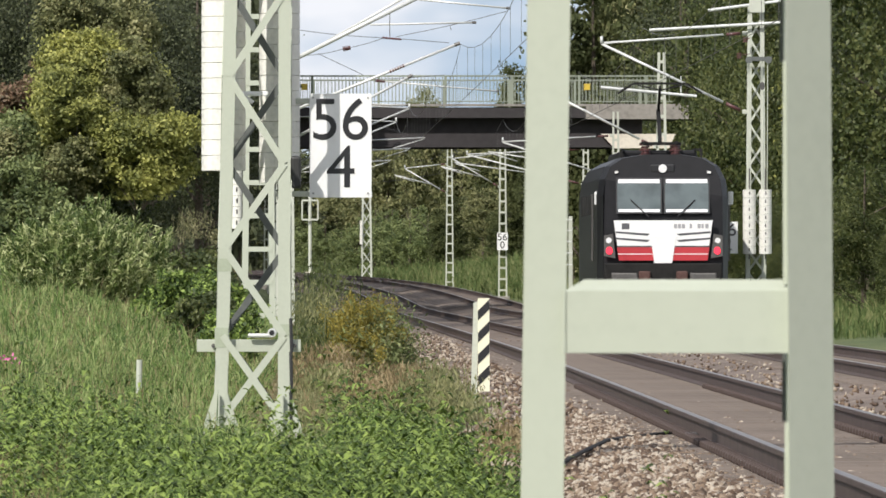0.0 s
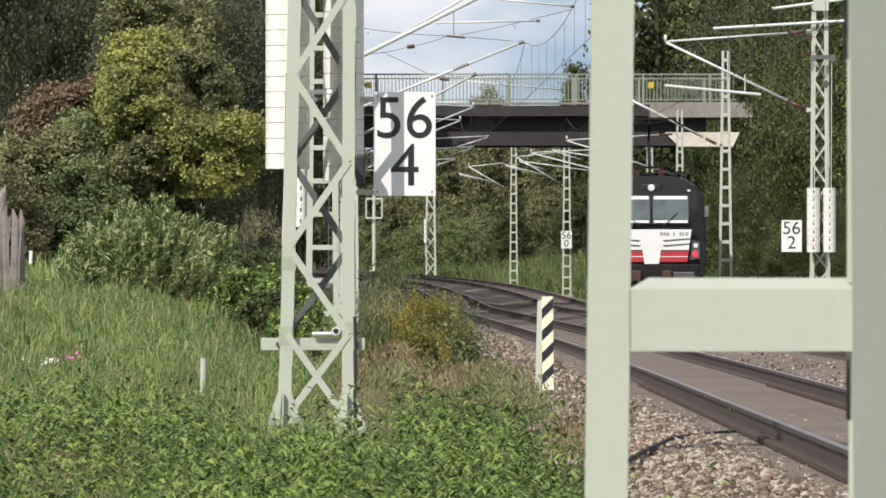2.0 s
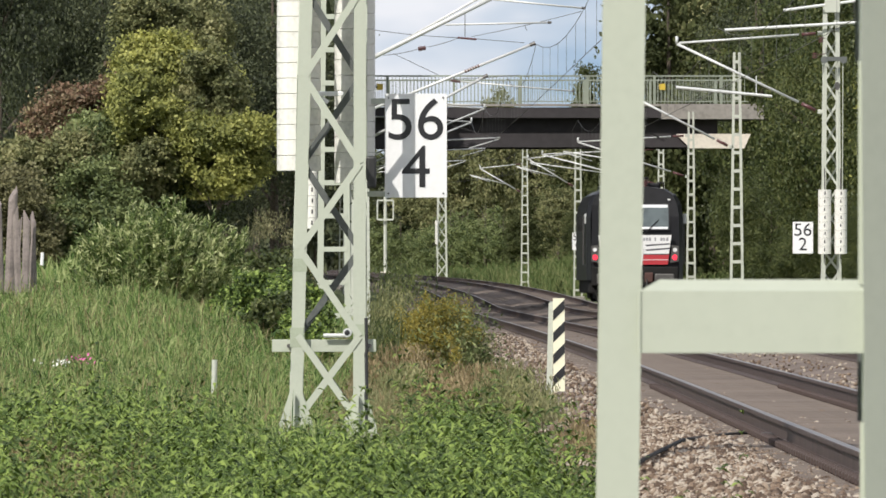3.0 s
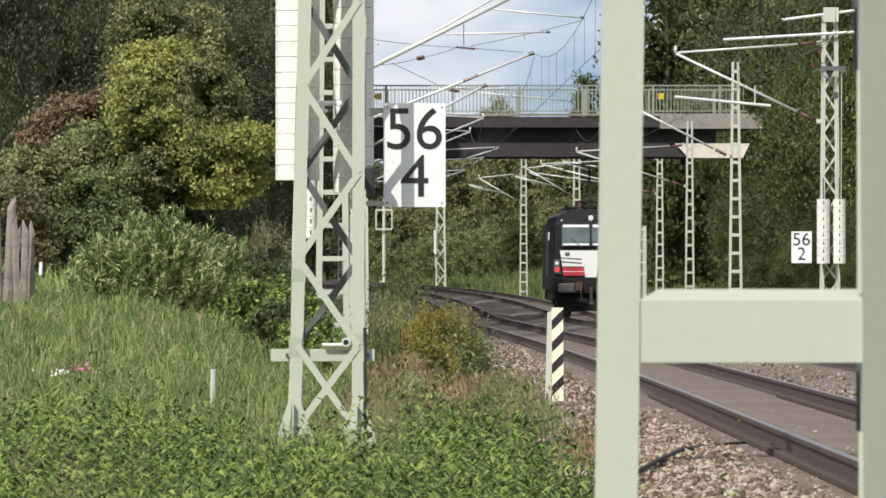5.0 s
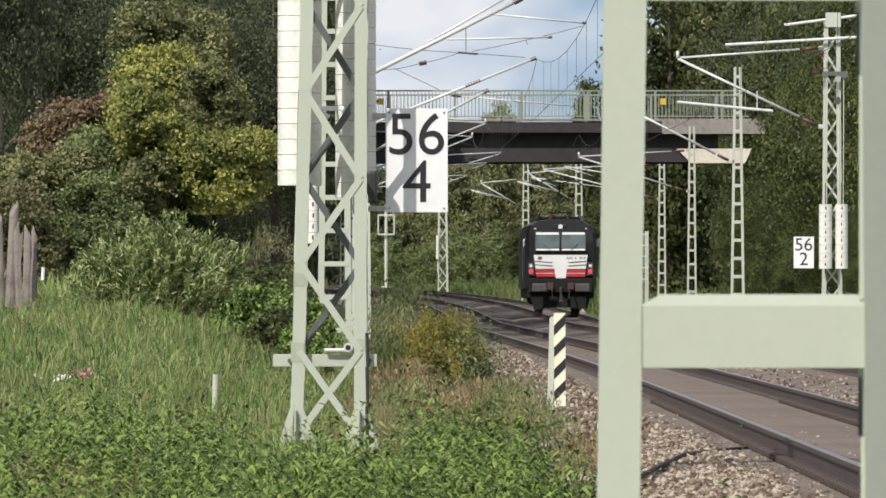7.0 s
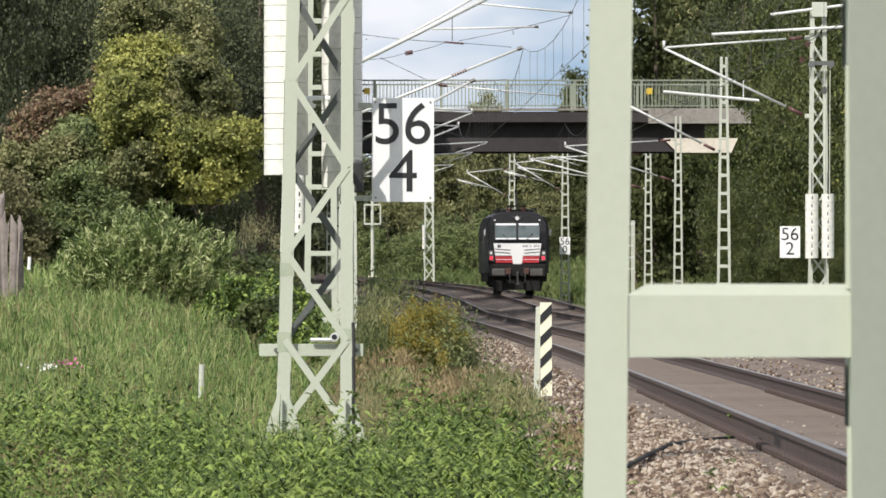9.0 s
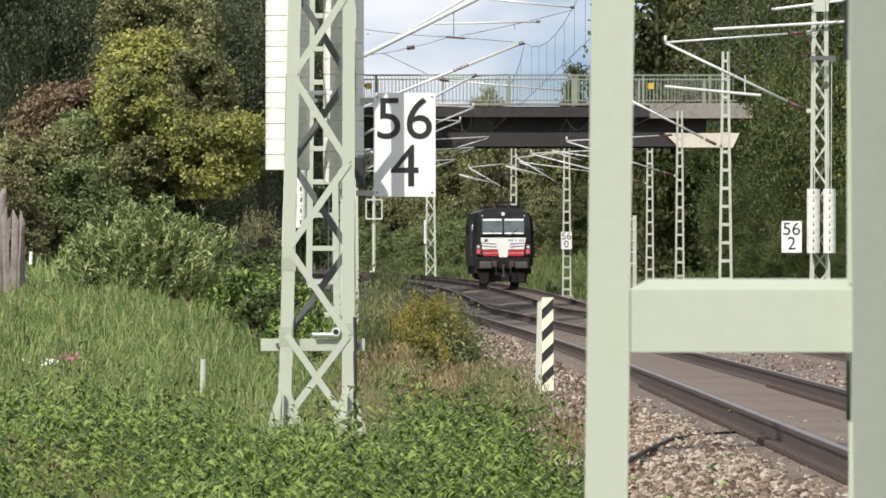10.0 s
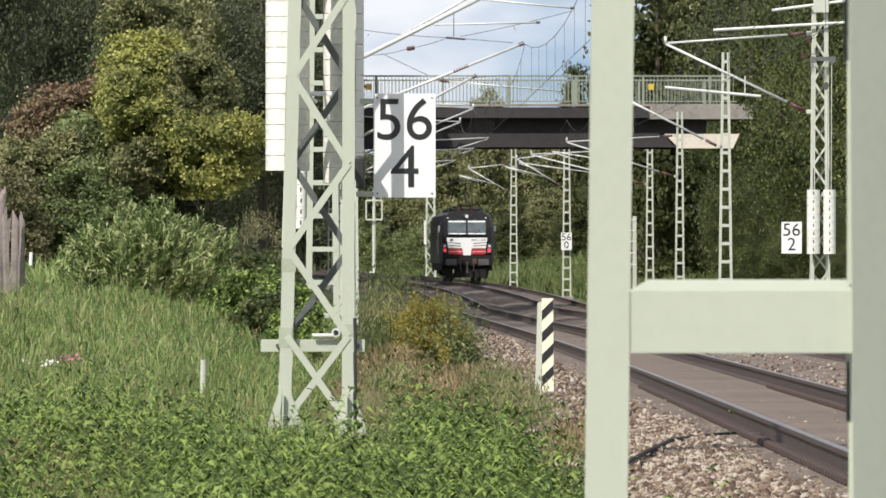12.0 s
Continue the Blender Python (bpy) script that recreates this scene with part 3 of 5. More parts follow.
def build_masts():
    near_mast()
    # lattice mast that carries board 56/4
    d = 100.0
    z0 = at(0, 756, d)[2]
    k = d / F
    mast = lattice_mast(at(560, 0, d)[0], d, z0, 8.2, 134 * k, 90 * k, "pale green lattice mast with crossing flat bars and foot plates", leg=0.090, pitch=0.635, depth=0.85, mat="mast", feet=True)
    km_board(661, 771, 163, 347, 100.35, "56", "4", "white kilometre board with black numerals 56 and 4")
    br = thing("sign_bracket", Matrix.Translation((0, 100.37, 0)), "grey steel rails that hold the kilometre board", "bracket")
    for py in (175, 340):
        x0, _, z = at(600, py, d)
        bm = bmesh.new()
        box(bm, x0, at(772, 0, d)[0], 0, 0.03, z - 0.02, z + 0.02, 0.003)
        part("bracket_rail", bm, MAT["mast_far"], br)
    cross = thing("cross_beam", Matrix.Translation((0, d - 0.15, 0)), "pale steel cross beam bolted low on the mast", "beam")
    x0, _, z0b = at(462, 620, d)
    x1, _, z1b = at(646, 598, d)
    bm = bmesh.new()
    box(bm, x0, x1, 0, 0.05, z0b, z1b, 0.004)
    part("beam", bm, MAT["mast"], cross)
    for px in (492, 634):
        bm = bmesh.new()
        c = at(px, 609, d)
        bar(bm, (c[0], -0.03, c[2]), (c[0], 0.06, c[2]), 0.035, sides=6)
        part("bolt", bm, MAT["steel"], cross)
    for x0, x1, y0, y1 in ((499, 524, 455, 478), (606, 628, 571, 592), (494, 518, 577, 612)):
        bm = bmesh.new()
        a, b = at(x0, y1, d), at(x1, y0, d)
        box(bm, a[0], b[0], 0, 0.003, a[2], b[2])
        o = new("paint_patch", finish(bm, "paint_patch", MAT["mast_patch"]))
        o.parent = mast
        o.matrix_parent_inverse = mast.matrix_world.inverted()
        o.matrix_world = Matrix.Translation((0, d - (0.558 - 0.0223 * (a[2] + b[2]) / 2) * 0.425 - 0.0035, 0))
        o["label"] = "darker touched-up paint"
    pipe = thing("pipe_stub", Matrix.Translation((0, d + 0.1, 0)), "short open steel pipe with a pale rim on the beam", "pipe")
    a = at(595, 586, d)
    bm = bmesh.new()
    bar(bm, (a[0], -0.35, a[2]), (a[0], 0.4, a[2]), 0.065, sides=14)
    part("tube", bm, MAT["tube"], pipe)
    bm = bmesh.new()
    bar(bm, (a[0], -0.354, a[2]), (a[0], -0.345, a[2]), 0.04, sides=12)
    part("bore", bm, MAT["black"], pipe)
    bm = bmesh.new()
    bar(bm, (at(553, 0, d)[0], -0.3, a[2] - 0.02), (a[0], -0.3, a[2] - 0.02), 0.03, sides=8)
    part("arm", bm, MAT["tube"], pipe)
    # weights behind the mast
    for p0, p1, py, lab in ((470, 548, 300, "whitewashed stack of round tension weights"), (572, 644, 322, "grey shaded stack of round tension weights")):
        dd = 100.46
        weight_stack(at((p0 + p1) / 2, 0, dd)[0], dd, at(0, py, dd)[2], 6.6, (p1 - p0) * dd / F, lab)
    conduit = thing("cable_conduit", Matrix.Translation((0, d + 0.3, 0)), "black cable running up the mast leg", "cable")
    bm = bmesh.new()
    q = [at(630, y, d) for y in (780, 690, 620, 560)]
    for u, v in zip(q, q[1:]):
        bar(bm, (u[0], -0.75, u[2]), (v[0] - 0.006, -0.75, v[2]), 0.025, sides=8)
    part("cable", bm, MAT["cable"], conduit)
    gear = thing("tensioning_lever", Matrix.Translation((0, d + 0.12, 0)), "pale lever arm and dark pulley case inside the mast", "pulley gear")
    a, b = at(532, 164, d), at(588, 160, d)
    bm = bmesh.new()
    box(bm, a[0], b[0], -0.03, 0.03, a[2] - 0.012, a[2] + 0.022, 0.006)
    bar(bm, (a[0] + 0.03, 0, a[2]), (a[0] + 0.12, 0, a[2] - 0.06), 0.03, sides=8)
    part("lever_arm", bm, MAT["white"], gear, "white lever arm")
    a, b = at(628, 331, d), at(646, 273, d)
    bm = bmesh.new()
    box(bm, a[0], b[0], -0.05, 0.12, a[2], b[2], 0.02)
    part("pulley_case", bm, MAT["cable"], gear, "dark pulley case")
    for i in range(3):
        z = a[2] + 0.06 + i * 0.07
        bm = bmesh.new()
        bar(bm, (a[0] - 0.03, 0.02, z), (a[0] + 0.01, 0.02, z), 0.05, sides=10)
        part("bolt", bm, MAT["steel"], gear)
    # ladder mast behind it, with its own weights
    dl = 245.0
    ladder_mast(at(571, 0, dl)[0], dl, at(0, 590, dl)[2], 8.4, 0.62, 0.45, "pale flat mast of two legs with batten plates", rung=0.60, leg=0.11, depth=0.2, mat="mast")
    weight_stack(at(532, 0, dl)[0], dl + 0.6, at(0, 402, dl)[2], 5.2, 0.19, "slim whitewashed stack of tension weights", disc=0.2, slots=True)
    # left-hand masts further down the line
    for dd, px, reach in ((245, 571, 0), (342, 618, 0.1), (400, 612, -0.3), (470, 608, 0), (520, 606, 0), (610, 596, 0.2), (700, 588, 0)):
        x = at(px, 0, dd)[0]
        if dd > 250:
            ladder_mast(x, dd, rise(dd) - 0.1, rise(dd) + 7.9, 0.5, 0.36, "distant flat mast with batten plates", leg=0.08)
        if dd > 410:
            cantilever(x, dd, near_x(dd), rise(dd), "aluminium tube cantilever over the near line", reach=reach)
    near_line_brackets()
    # right-hand masts of the far line
    dd = 320.0
    lattice_mast(at(1451, 0, dd)[0], dd, rise(dd) - 0.3, at(0, 4, dd)[2], 0.50, 0.38, "grey lattice mast with laced legs", leg=0.10, pitch=0.50, lace=0.05)
    tensioning_gear(dd)
    cantilever(at(1436, 0, dd)[0], dd, at(1178, 0, dd)[0], 0.0, "aluminium tube cantilever over the far line", low=5.03, top=6.63, arms=False)
    arm = thing("feeder_arm", Matrix.Translation((0, dd - 0.3, 0)), "grey tubes reaching across from the mast", "arm")
    for x0, y0, x1, y1 in ((1262, 51, 1505, 37), (1366, 16, 1505, -2), (1176, 152, 1346, 168)):
        bm = bmesh.new()
        a, b = at(x0, y0, dd), at(x1, y1, dd)
        bar(bm, (a[0], 0, a[2]), (b[0], 0, b[2]), 0.07, sides=8)
        part("arm_tube", bm, MAT["tube"], arm)
    bm = bmesh.new()
    a, b = at(1318, 166, dd), at(1318, 132, dd)
    bar(bm, (a[0], 0, a[2]), (b[0], 0, b[2]), 0.03, sides=6)
    part("hanger", bm, MAT["tube"], arm)
    km_board(1383, 1419, 390, 446, dd - 0.4, "56", "2", "white kilometre board with black numerals 56 and 2")
    for p0, p1 in ((1427, 1450), (1456, 1478)):
        weight_stack(at((p0 + p1) / 2, 0, dd)[0], dd - 0.45, at(0, 447, dd)[2], at(0, 336, dd)[2], (p1 - p0) * dd / F, "whitewashed slotted tension weights on the mast", disc=0.19, slots=True)
    for px, py_top, dd, w0, w1 in ((1284, 90, 388, 0.44, 0.22), (1203, 195, 515, 0.40, 0.24), (1150, 262, 600, 0.40, 0.26), (1003, 255, 635, 0.44, 0.30), (909, 252, 735, 0.46, 0.30)):
        ladder_mast(at(px, 0, dd)[0], dd, rise(dd) - 0.35, max(at(0, py_top, dd)[2], 7.2 + rise(dd) if dd > 560 else 0), w0, w1, "pale green flat mast with batten plates", leg=0.075, mat="mast_far")
        cantilever(at(px, 0, dd)[0] - 0.1, dd, far_x(dd), rise(dd), "aluminium tube cantilever over the far line", low=4.85, top=6.45 if dd == 388 else 6.15, reach=0.9 if dd == 388 else 0.0, single=dd == 388)
    km_board(993, 1012, 409, 440, 634.6, "56", "0", "small white kilometre board with numerals 56 and 0")
    dd = 850.0
    lattice_mast(at(762, 0, dd)[0], dd, at(0, 488, dd)[2], 9.0, 0.72, 0.5, "distant grey lattice mast", leg=0.12, pitch=0.8, lace=0.08)
    cantilever(at(762, 0, dd)[0] - 0.2, dd, far_x(dd), rise(dd), "aluminium tube cantilever over the far line", low=4.9)
    weight_stack(at(753, 0, dd)[0], dd - 0.5, at(0, 430, dd)[2], at(0, 386, dd)[2], 0.2, "slim white tension weights on the distant mast", disc=0.3)


def bracket_set(d, label, tubes, wires, insulators):
    """Tubes, stay wires and insulators of one swinging bracket, all in the plane of its mast."""
    c = thing("cantilever", Matrix.Translation((0, d, 0)), label, "cantilever", "cantilevers")
    def P(px, py):
        x, _, z = at(px, py, d)
        return Vector((x, 0, z))
    for x0, y0, x1, y1, w in tubes:
        a, b = P(x0, y0), P(x1, y1)
        bm = bmesh.new()
        bar(bm, a, b, w, sides=10)
        o = part("bracket_tube", bm, MAT["tube"], c, smooth=True)
        bm = bmesh.new()
        u = (b - a).normalized()
        bar(bm, b - u * w * 1.6, b + u * w * 0.3, w * 1.35, sides=10)
        part("end_clamp", bm, MAT["steel"], o)
    for x0, y0, x1, y1, sag in wires:
        a, b = P(x0, y0), P(x1, y1)
        bm = bmesh.new()
        tube(bm, [a.lerp(b, i / 8) - Vector((0, 0, sag * 4 * i / 8 * (1 - i / 8))) for i in range(9)], 0.016)
        part("stay_wire", bm, MAT["wire"], c)
    for x0, y0, x1, y1, w in insulators:
        a, b = P(x0, y0), P(x1, y1)
        bm = bmesh.new()
        for i in range(6):
            bar(bm, a.lerp(b, i / 6), a.lerp(b, (i + 0.6) / 6), w, sides=10)
        bar(bm, a, b, w * 0.6, sides=8)
        part("insulator", bm, MAT["insul"], c, "brown-red ribbed insulator")
    return c


def near_line_brackets():
    bracket_set(245.0, "thick twin aluminium tubes rising over the near line", [(585, 127, 900, -31, 0.085), (690, 72, 890, -42, 0.052)], [(803, 20, 803, 62, 0)], [(714, 61, 728, 57, 0.05)])
    bracket_set(342.0, "aluminium tube cantilever with stay wires and red insulators", [(622, 197, 926, 74, 0.075), (768, 41, 955, 37, 0.052), (850, -4, 1015, 12, 0.05)],
                [(640, 50, 790, 64, 0.03), (822, 66, 908, 73, 0.0), (640, 95, 720, 84, 0.05), (735, 81, 790, 65, 0.02), (815, 62, 1010, 17, 0.03), (676, 92, 756, 130, 0.0), (909, 42, 912, 51, 0.0)],
                [(790, 64, 824, 67, 0.06), (720, 84, 734, 82, 0.13), (803, 124, 830, 113, 0.085)])
    bracket_set(400.0, "aluminium tube cantilever reaching over the near line", [(625, 247, 842, 131, 0.085), (778, 140, 996, 159, 0.045), (765, 181, 835, 184, 0.04), (620, 190, 664, 175, 0.07)], [(765, 138, 900, 130, 0.02)], [(778, 140, 795, 142, 0.09)])


def tensioning_gear(d):
    """Cap plate, pulley arm and ropes of the mast with board 56/2."""
    g = thing("tensioning_gear", Matrix.Translation((0, d - 0.45, 0)), "steel pulley arm and ropes above the tension weights", "pulley gear")
    def P(px, py):
        x, _, z = at(px, py, d)
        return Vector((x, 0, z))
    bm = bmesh.new()
    a, b = P(1439, 20), P(1466, -6)
    box(bm, a.x, b.x, 0.1, 0.16, a.z, b.z, 0.01)
    part("cap_plate", bm, MAT["mast_far"], g)
    bm = bmesh.new()
    bar(bm, P(1434, 102), P(1478, 102), 0.10, 0.10)
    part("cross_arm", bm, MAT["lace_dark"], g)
    for px in (1438, 1472):
        bm = bmesh.new()
        p = P(px, 104)
        bar(bm, p + Vector((0, -0.12, 0)), p + Vector((0, -0.05, 0)), 0.17, sides=16)
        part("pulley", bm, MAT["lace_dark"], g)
    bm = bmesh.new()
    p = P(1461, 150)
    bar(bm, p + Vector((0, -0.1, 0)), p + Vector((0, -0.03, 0)), 0.12, 0.2, sides=12)
    part("pulley_block", bm, MAT["steel"], g)
    for x0, y0, x1, y1, w in ((1463, 160, 1462, 340, 0.05), (1471, 104, 1470, 336, 0.022), (1438, 104, 1438, 336, 0.022), (1461, 104, 1461, 146, 0.02)):
        bm = bmesh.new()
        bar(bm, P(x0, y0), P(x1, y1), w, sides=8)
        part("rope", bm, MAT["mast_far"], g)
    for px, py in ((1432, 68), (1421, 96)):
        bm = bmesh.new()
        p = P(px, py)
        for i in range(3):
            bar(bm, p + Vector((0, 0, -0.06 + i * 0.045)), p + Vector((0, 0, -0.03 + i * 0.045)), 0.12, sides=10)
        bar(bm, p, P(1440, py - 3), 0.02, sides=6)
        part("insulator", bm, MAT["insul"], g)


def build_wires():
    """Contact and carrying wires with droppers, span by span."""
    for label, centre, posts in (("overhead wires above the near line", near_x, [25, 100, 175, 245, 342, 400, 470, 520, 610, 700, 790]), ("overhead wires above the far line", far_x, [40, 110, 180, 250, 320, 388, 455, 515, 600, 635, 735, 850])):
        w = thing("overhead_wires", Matrix.Identity(4), label, "overhead wires", "overhead wires")
        for a, b in zip(posts, posts[1:]):
            bm = bmesh.new()
            pa, pb = centre(a), centre(b)
            bar(bm, (pa, a, rise(a) + 5.55), (pb, b, rise(b) + 5.55), 0.014, sides=5)
            part("contact_wire", bm, MAT["wire"], w)
            bm = bmesh.new()
            pts = []
            for i in range(9):
                s = i / 8
                pts.append((pa + (pb - pa) * s, a + (b - a) * s, rise(a + (b - a) * s) + 7.0 - 0.65 * 4 * s * (1 - s)))
            tube(bm, pts, 0.014)
            part("carrying_wire", bm, MAT["wire"], w)
            for p in pts[1:-1]:
                bm = bmesh.new()
                bar(bm, p, (p[0], p[1], rise(p[1]) + 5.55), 0.008, sides=4)
                part("dropper", bm, MAT["wire"], w)


# ---- bridge ----
def build_bridge():
    y0, y1 = 528.0, 539.0
    d = y0
    b = thing("road_bridge", Matrix.Identity(4), "road bridge with dark steel girder and pale railing", "bridge")
    zb, zm, zt = at(0, 257, d)[2], at(0, 206, d)[2], at(0, 183, d)[2]
    xl, xr = -16.0, at(1250, 0, d)[0]
    xe = at(1318, 0, d)[0]
    bm = bmesh.new()
    box(bm, xl, xr, y0 + 0.25, y0 + 0.7, zb, zm)
    box(bm, xl, xr, y0 + 0.05, y0 + 0.9, zb - 0.02, zb + 0.06)
    part("girder", bm, MAT["girder"], b)
    bm = bmesh.new()
    box(bm, xl, xr, y1 - 0.7, y1 - 0.25, zb, zm)
    part("girder", bm, MAT["girder"], b)
    bm = bmesh.new()
    box(bm, xl, xe, y0 - 0.35, y1 + 0.35, zm, zt - 0.1)
    part("deck", bm, MAT["girder"], b, "dark deck slab")
    bm = bmesh.new()
    box(bm, xl, xe, y0 - 0.42, y0 - 0.05, zt - 0.06, zt + 0.03, 0.01)
    box(bm, xl, xe, y1 + 0.05, y1 + 0.42, zt - 0.1, zt + 0.03, 0.01)
    part("kerb", bm, MAT["concrete"], b, "weathered concrete edge")
    bm = bmesh.new()
    box(bm, at(1150, 0, d)[0], xe + 0.3, y0 - 0.46, y0 - 0.36, zm - 0.05, zt - 0.02)
    part("parapet", bm, MAT["concrete"], b, "weathered concrete wing")
    # abutment's bearing shelf, its sunlight put into a paler concrete colour
    bm = bmesh.new()
    a0, a1 = at(1190, 0, d)[0], at(1302, 0, d)[0]
    prism(bm, [(a0 - 0.3, zb + 0.50), (a0 + 0.25, zb - 0.06), (a1 - 0.1, zb - 0.06), (a1 + 0.15, zb + 0.50)], y0 - 0.02, y0 + 3)
    part("bearing_shelf", bm, MAT["lit_concrete"], b, "sunlit pale concrete shelf")
    bm = bmesh.new()
    prism(bm, [(xe - 1.5, -1), (xe + 14, -1), (xe + 14, zm), (xe + 1.5, zm)], y0 + 2.0, y1 - 1)
    part("embankment", bm, MAT["bank"], b, "overgrown earth embankment")
    bm = bmesh.new()
    box(bm, xl - 3, xl + 1.5, y0, y1, -1, zm)
    part("abutment", bm, MAT["concrete"], b)
    zr = at(0, 132, d)[2]
    for yy in (y0 - 0.25, y1 + 0.25):
        bm = bmesh.new()
        bar(bm, (xl, yy, zr), (xe - 0.3, yy, zr), 0.09, 0.06)
        part("top_rail", bm, MAT["railing"], b)
        bm = bmesh.new()
        bar(bm, (xl, yy, zt + 0.13), (xe - 0.3, yy, zt + 0.13), 0.05, 0.04)
        part("bottom_rail", bm, MAT["railing"], b)
        x = at(1020, 0, d)[0] - 12 * 2.6
        while x < xe - 0.3:
            if x > xl:
                bm = bmesh.new()
                box(bm, x - 0.05, x + 0.05, yy - 0.04, yy + 0.04, zt, zr)
                part("post", bm, MAT["railing"], b)
            x += 2.6
        bm = bmesh.new()
        box(bm, -0.011, 0.011, -0.011, 0.011, zt + 0.13, zr)
        me = finish(bm, "baluster", MAT["railing"])
        x = xl
        while x < xe - 0.35:
            part("baluster", me, None, b).location = (x, yy, 0)
            x += 0.14
    for px in (652, 1152):
        s = at(px, 151, d - 0.3)
        sign = thing("warning_plate", Matrix.Translation((s[0], d - 0.34, s[2])), "small yellow plate on the bridge railing", "plate", "yellow plates")
        bm = bmesh.new()
        box(bm, -0.12, 0.12, -0.01, 0.01, -0.12, 0.12, 0.003)
        part("plate", bm, MAT["plate"], sign)


# ---- locomotive ----
def build_loco():
    """Electric locomotive seen from its tail end; origin on the rails below its rear face, running along +y."""
    lo = thing("locomotive", Matrix.Identity(4), "black electric locomotive with white and red panel, tail lamps lit", "locomotive")
    L = 18.9
    # body: outline rings from rear to front
    def ring(k, zlow=1.02, lift=0.0):
        w = 1.49 * k
        return [(-w, zlow), (w, zlow), (w, 2.95), (w * 0.965, 3.32), (w * 0.86, 3.62), (w * 0.66, 3.80), (w * 0.3, 3.88), (-w * 0.3, 3.88), (-w * 0.66, 3.80), (-w * 0.86, 3.62), (-w * 0.965, 3.32), (-w, 2.95)]
    bm = bmesh.new()
    stations = [(0.10, 0.90), (0.55, 0.985), (1.3, 1.0), (L - 1.3, 1.0), (L - 0.55, 0.985), (L - 0.1, 0.90)]
    rs = []
    for y, k in stations:
        r = []
        for x, z in ring(k):
            off = 0.0
            if y < 1 or y > L - 1:
                s = 1 if y < 1 else -1
                t = max(0.0, z - 2.05)
                off = s * (0.30 * t * (1 if y < 0.3 or y > L - 0.3 else 0.6))
                if z < 1.5:
                    off += s * 0.06
            r.append(bm.verts.new((x, y + off, z)))
        rs.append(r)
    for a, b in zip(rs, rs[1:]):
        for i in range(12):
            j = (i + 1) % 12
            bm.faces.new((a[i], a[j], b[j], b[i]))
    bm.faces.new(rs[0][::-1])
    bm.faces.new(rs[-1])
    body = part("body", bm, MAT["loco"], lo)
    def slab(name, pts, y_at, thick, mat, label="", parent=None):
        """A raised panel on the rear face; y follows the slope of the face."""
        bm = bmesh.new()
        f = [bm.verts.new((x, y_at(z) - thick, z)) for x, z in pts]
        g = [bm.verts.new((x, y_at(z) + 0.05, z)) for x, z in pts]
        bm.faces.new(f)
        for i in range(len(pts)):
            j = (i + 1) % len(pts)
            bm.faces.new((f[j], f[i], g[i], g[j]))
        return part(name, bm, MAT[mat], parent or lo, label)
    face = lambda z: 0.10 + 0.30 * max(0.0, z - 2.05) + (0.06 if z < 1.5 else 0)
    low = lambda z: 0.08
    # panel: white, with slanting ends, red lower band, centre shield
    slab("front_panel", [(-1.11, 2.40), (-1.03, 1.83), (1.03, 1.83), (1.11, 2.40)], low, 0.03, "loco_white", "white front panel")
    slab("red_band", [(-1.035, 1.80), (-0.99, 1.50), (0.99, 1.50), (1.035, 1.80)], low, 0.028, "loco_red", "red lower band")
    slab("shield", [(-0.29, 2.05), (-0.20, 1.44), (0.20, 1.44), (0.29, 2.05)], low, 0.045, "loco_white", "white tapering shield")
    for s in (-1, 1):
        for z in (2.10, 1.96):
            slab("stripe", [(s * 0.30, z), (s * 0.36, z - 0.045), (s * 1.06, z + 0.015), (s * 1.06, z + 0.055)], low, 0.036, "loco_grey")
        slab("stripe", [(s * 0.24, 1.82), (s * 0.24, 1.80), (s * 1.04, 1.80), (s * 1.04, 1.82)], low, 0.036, "loco_grey")
        slab("stripe", [(s * 0.24, 1.655), (s * 0.24, 1.635), (s * 1.01, 1.635), (s * 1.01, 1.655)], low, 0.036, "loco_white")
    slab("emblem", [(-0.93, 2.20), (-0.93, 2.33), (-0.76, 2.33), (-0.76, 2.20)], low, 0.034, "loco_grey", "small dark square emblem")
    for i, w in enumerate((0.07, 0.07, 0.07, 0, 0.05, 0, 0.07, 0.05, 0.07)):
        if w:
            x = 0.24 + i * 0.088
            slab("lettering", [(x, 2.22), (x, 2.32), (x + w, 2.32), (x + w, 2.22)], low, 0.033, "letter")
    # windscreen, two panes with pale blinds above
    for s in (-1, 1):
        a, b = sorted((s * 0.05, s * 1.02))
        fr = slab("window_frame", [(a - 0.03, 2.55), (a - 0.03, 3.36), (b + 0.03, 3.36), (b + 0.03, 2.55)], face, 0.015, "black")
        slab("windscreen", [(a, 2.58), (a, 3.24), (b, 3.24), (b, 2.58)], face, 0.022, "glass", "dark reflecting windscreen", fr)
        slab("sun_blind", [(a + 0.02, 3.235), (a + 0.02, 3.325), (b - 0.02, 3.325), (b - 0.02, 3.235)], face, 0.026, "blind", "pale strip at the upper edge", fr)
        slab("sill_strip", [(a + 0.02, 2.585), (a + 0.02, 2.65), (b - 0.02, 2.65), (b - 0.02, 2.585)], face, 0.026, "blind", "pale strip at the lower edge", fr)
        bm = bmesh.new()
        bar(bm, (s * 0.32, face(2.5) - 0.06, 2.48), (s * 0.72, face(2.9) - 0.05, 2.86), 0.022)
        part("wiper", bm, MAT["black"], lo)
    # lamps
    bm = bmesh.new()
    box(bm, -0.27, 0.27, face(3.56) - 0.035, face(3.56) + 0.12, 3.47, 3.66, 0.03)
    hl = part("headlight", bm, MAT["black"], lo)
    bm = bmesh.new()
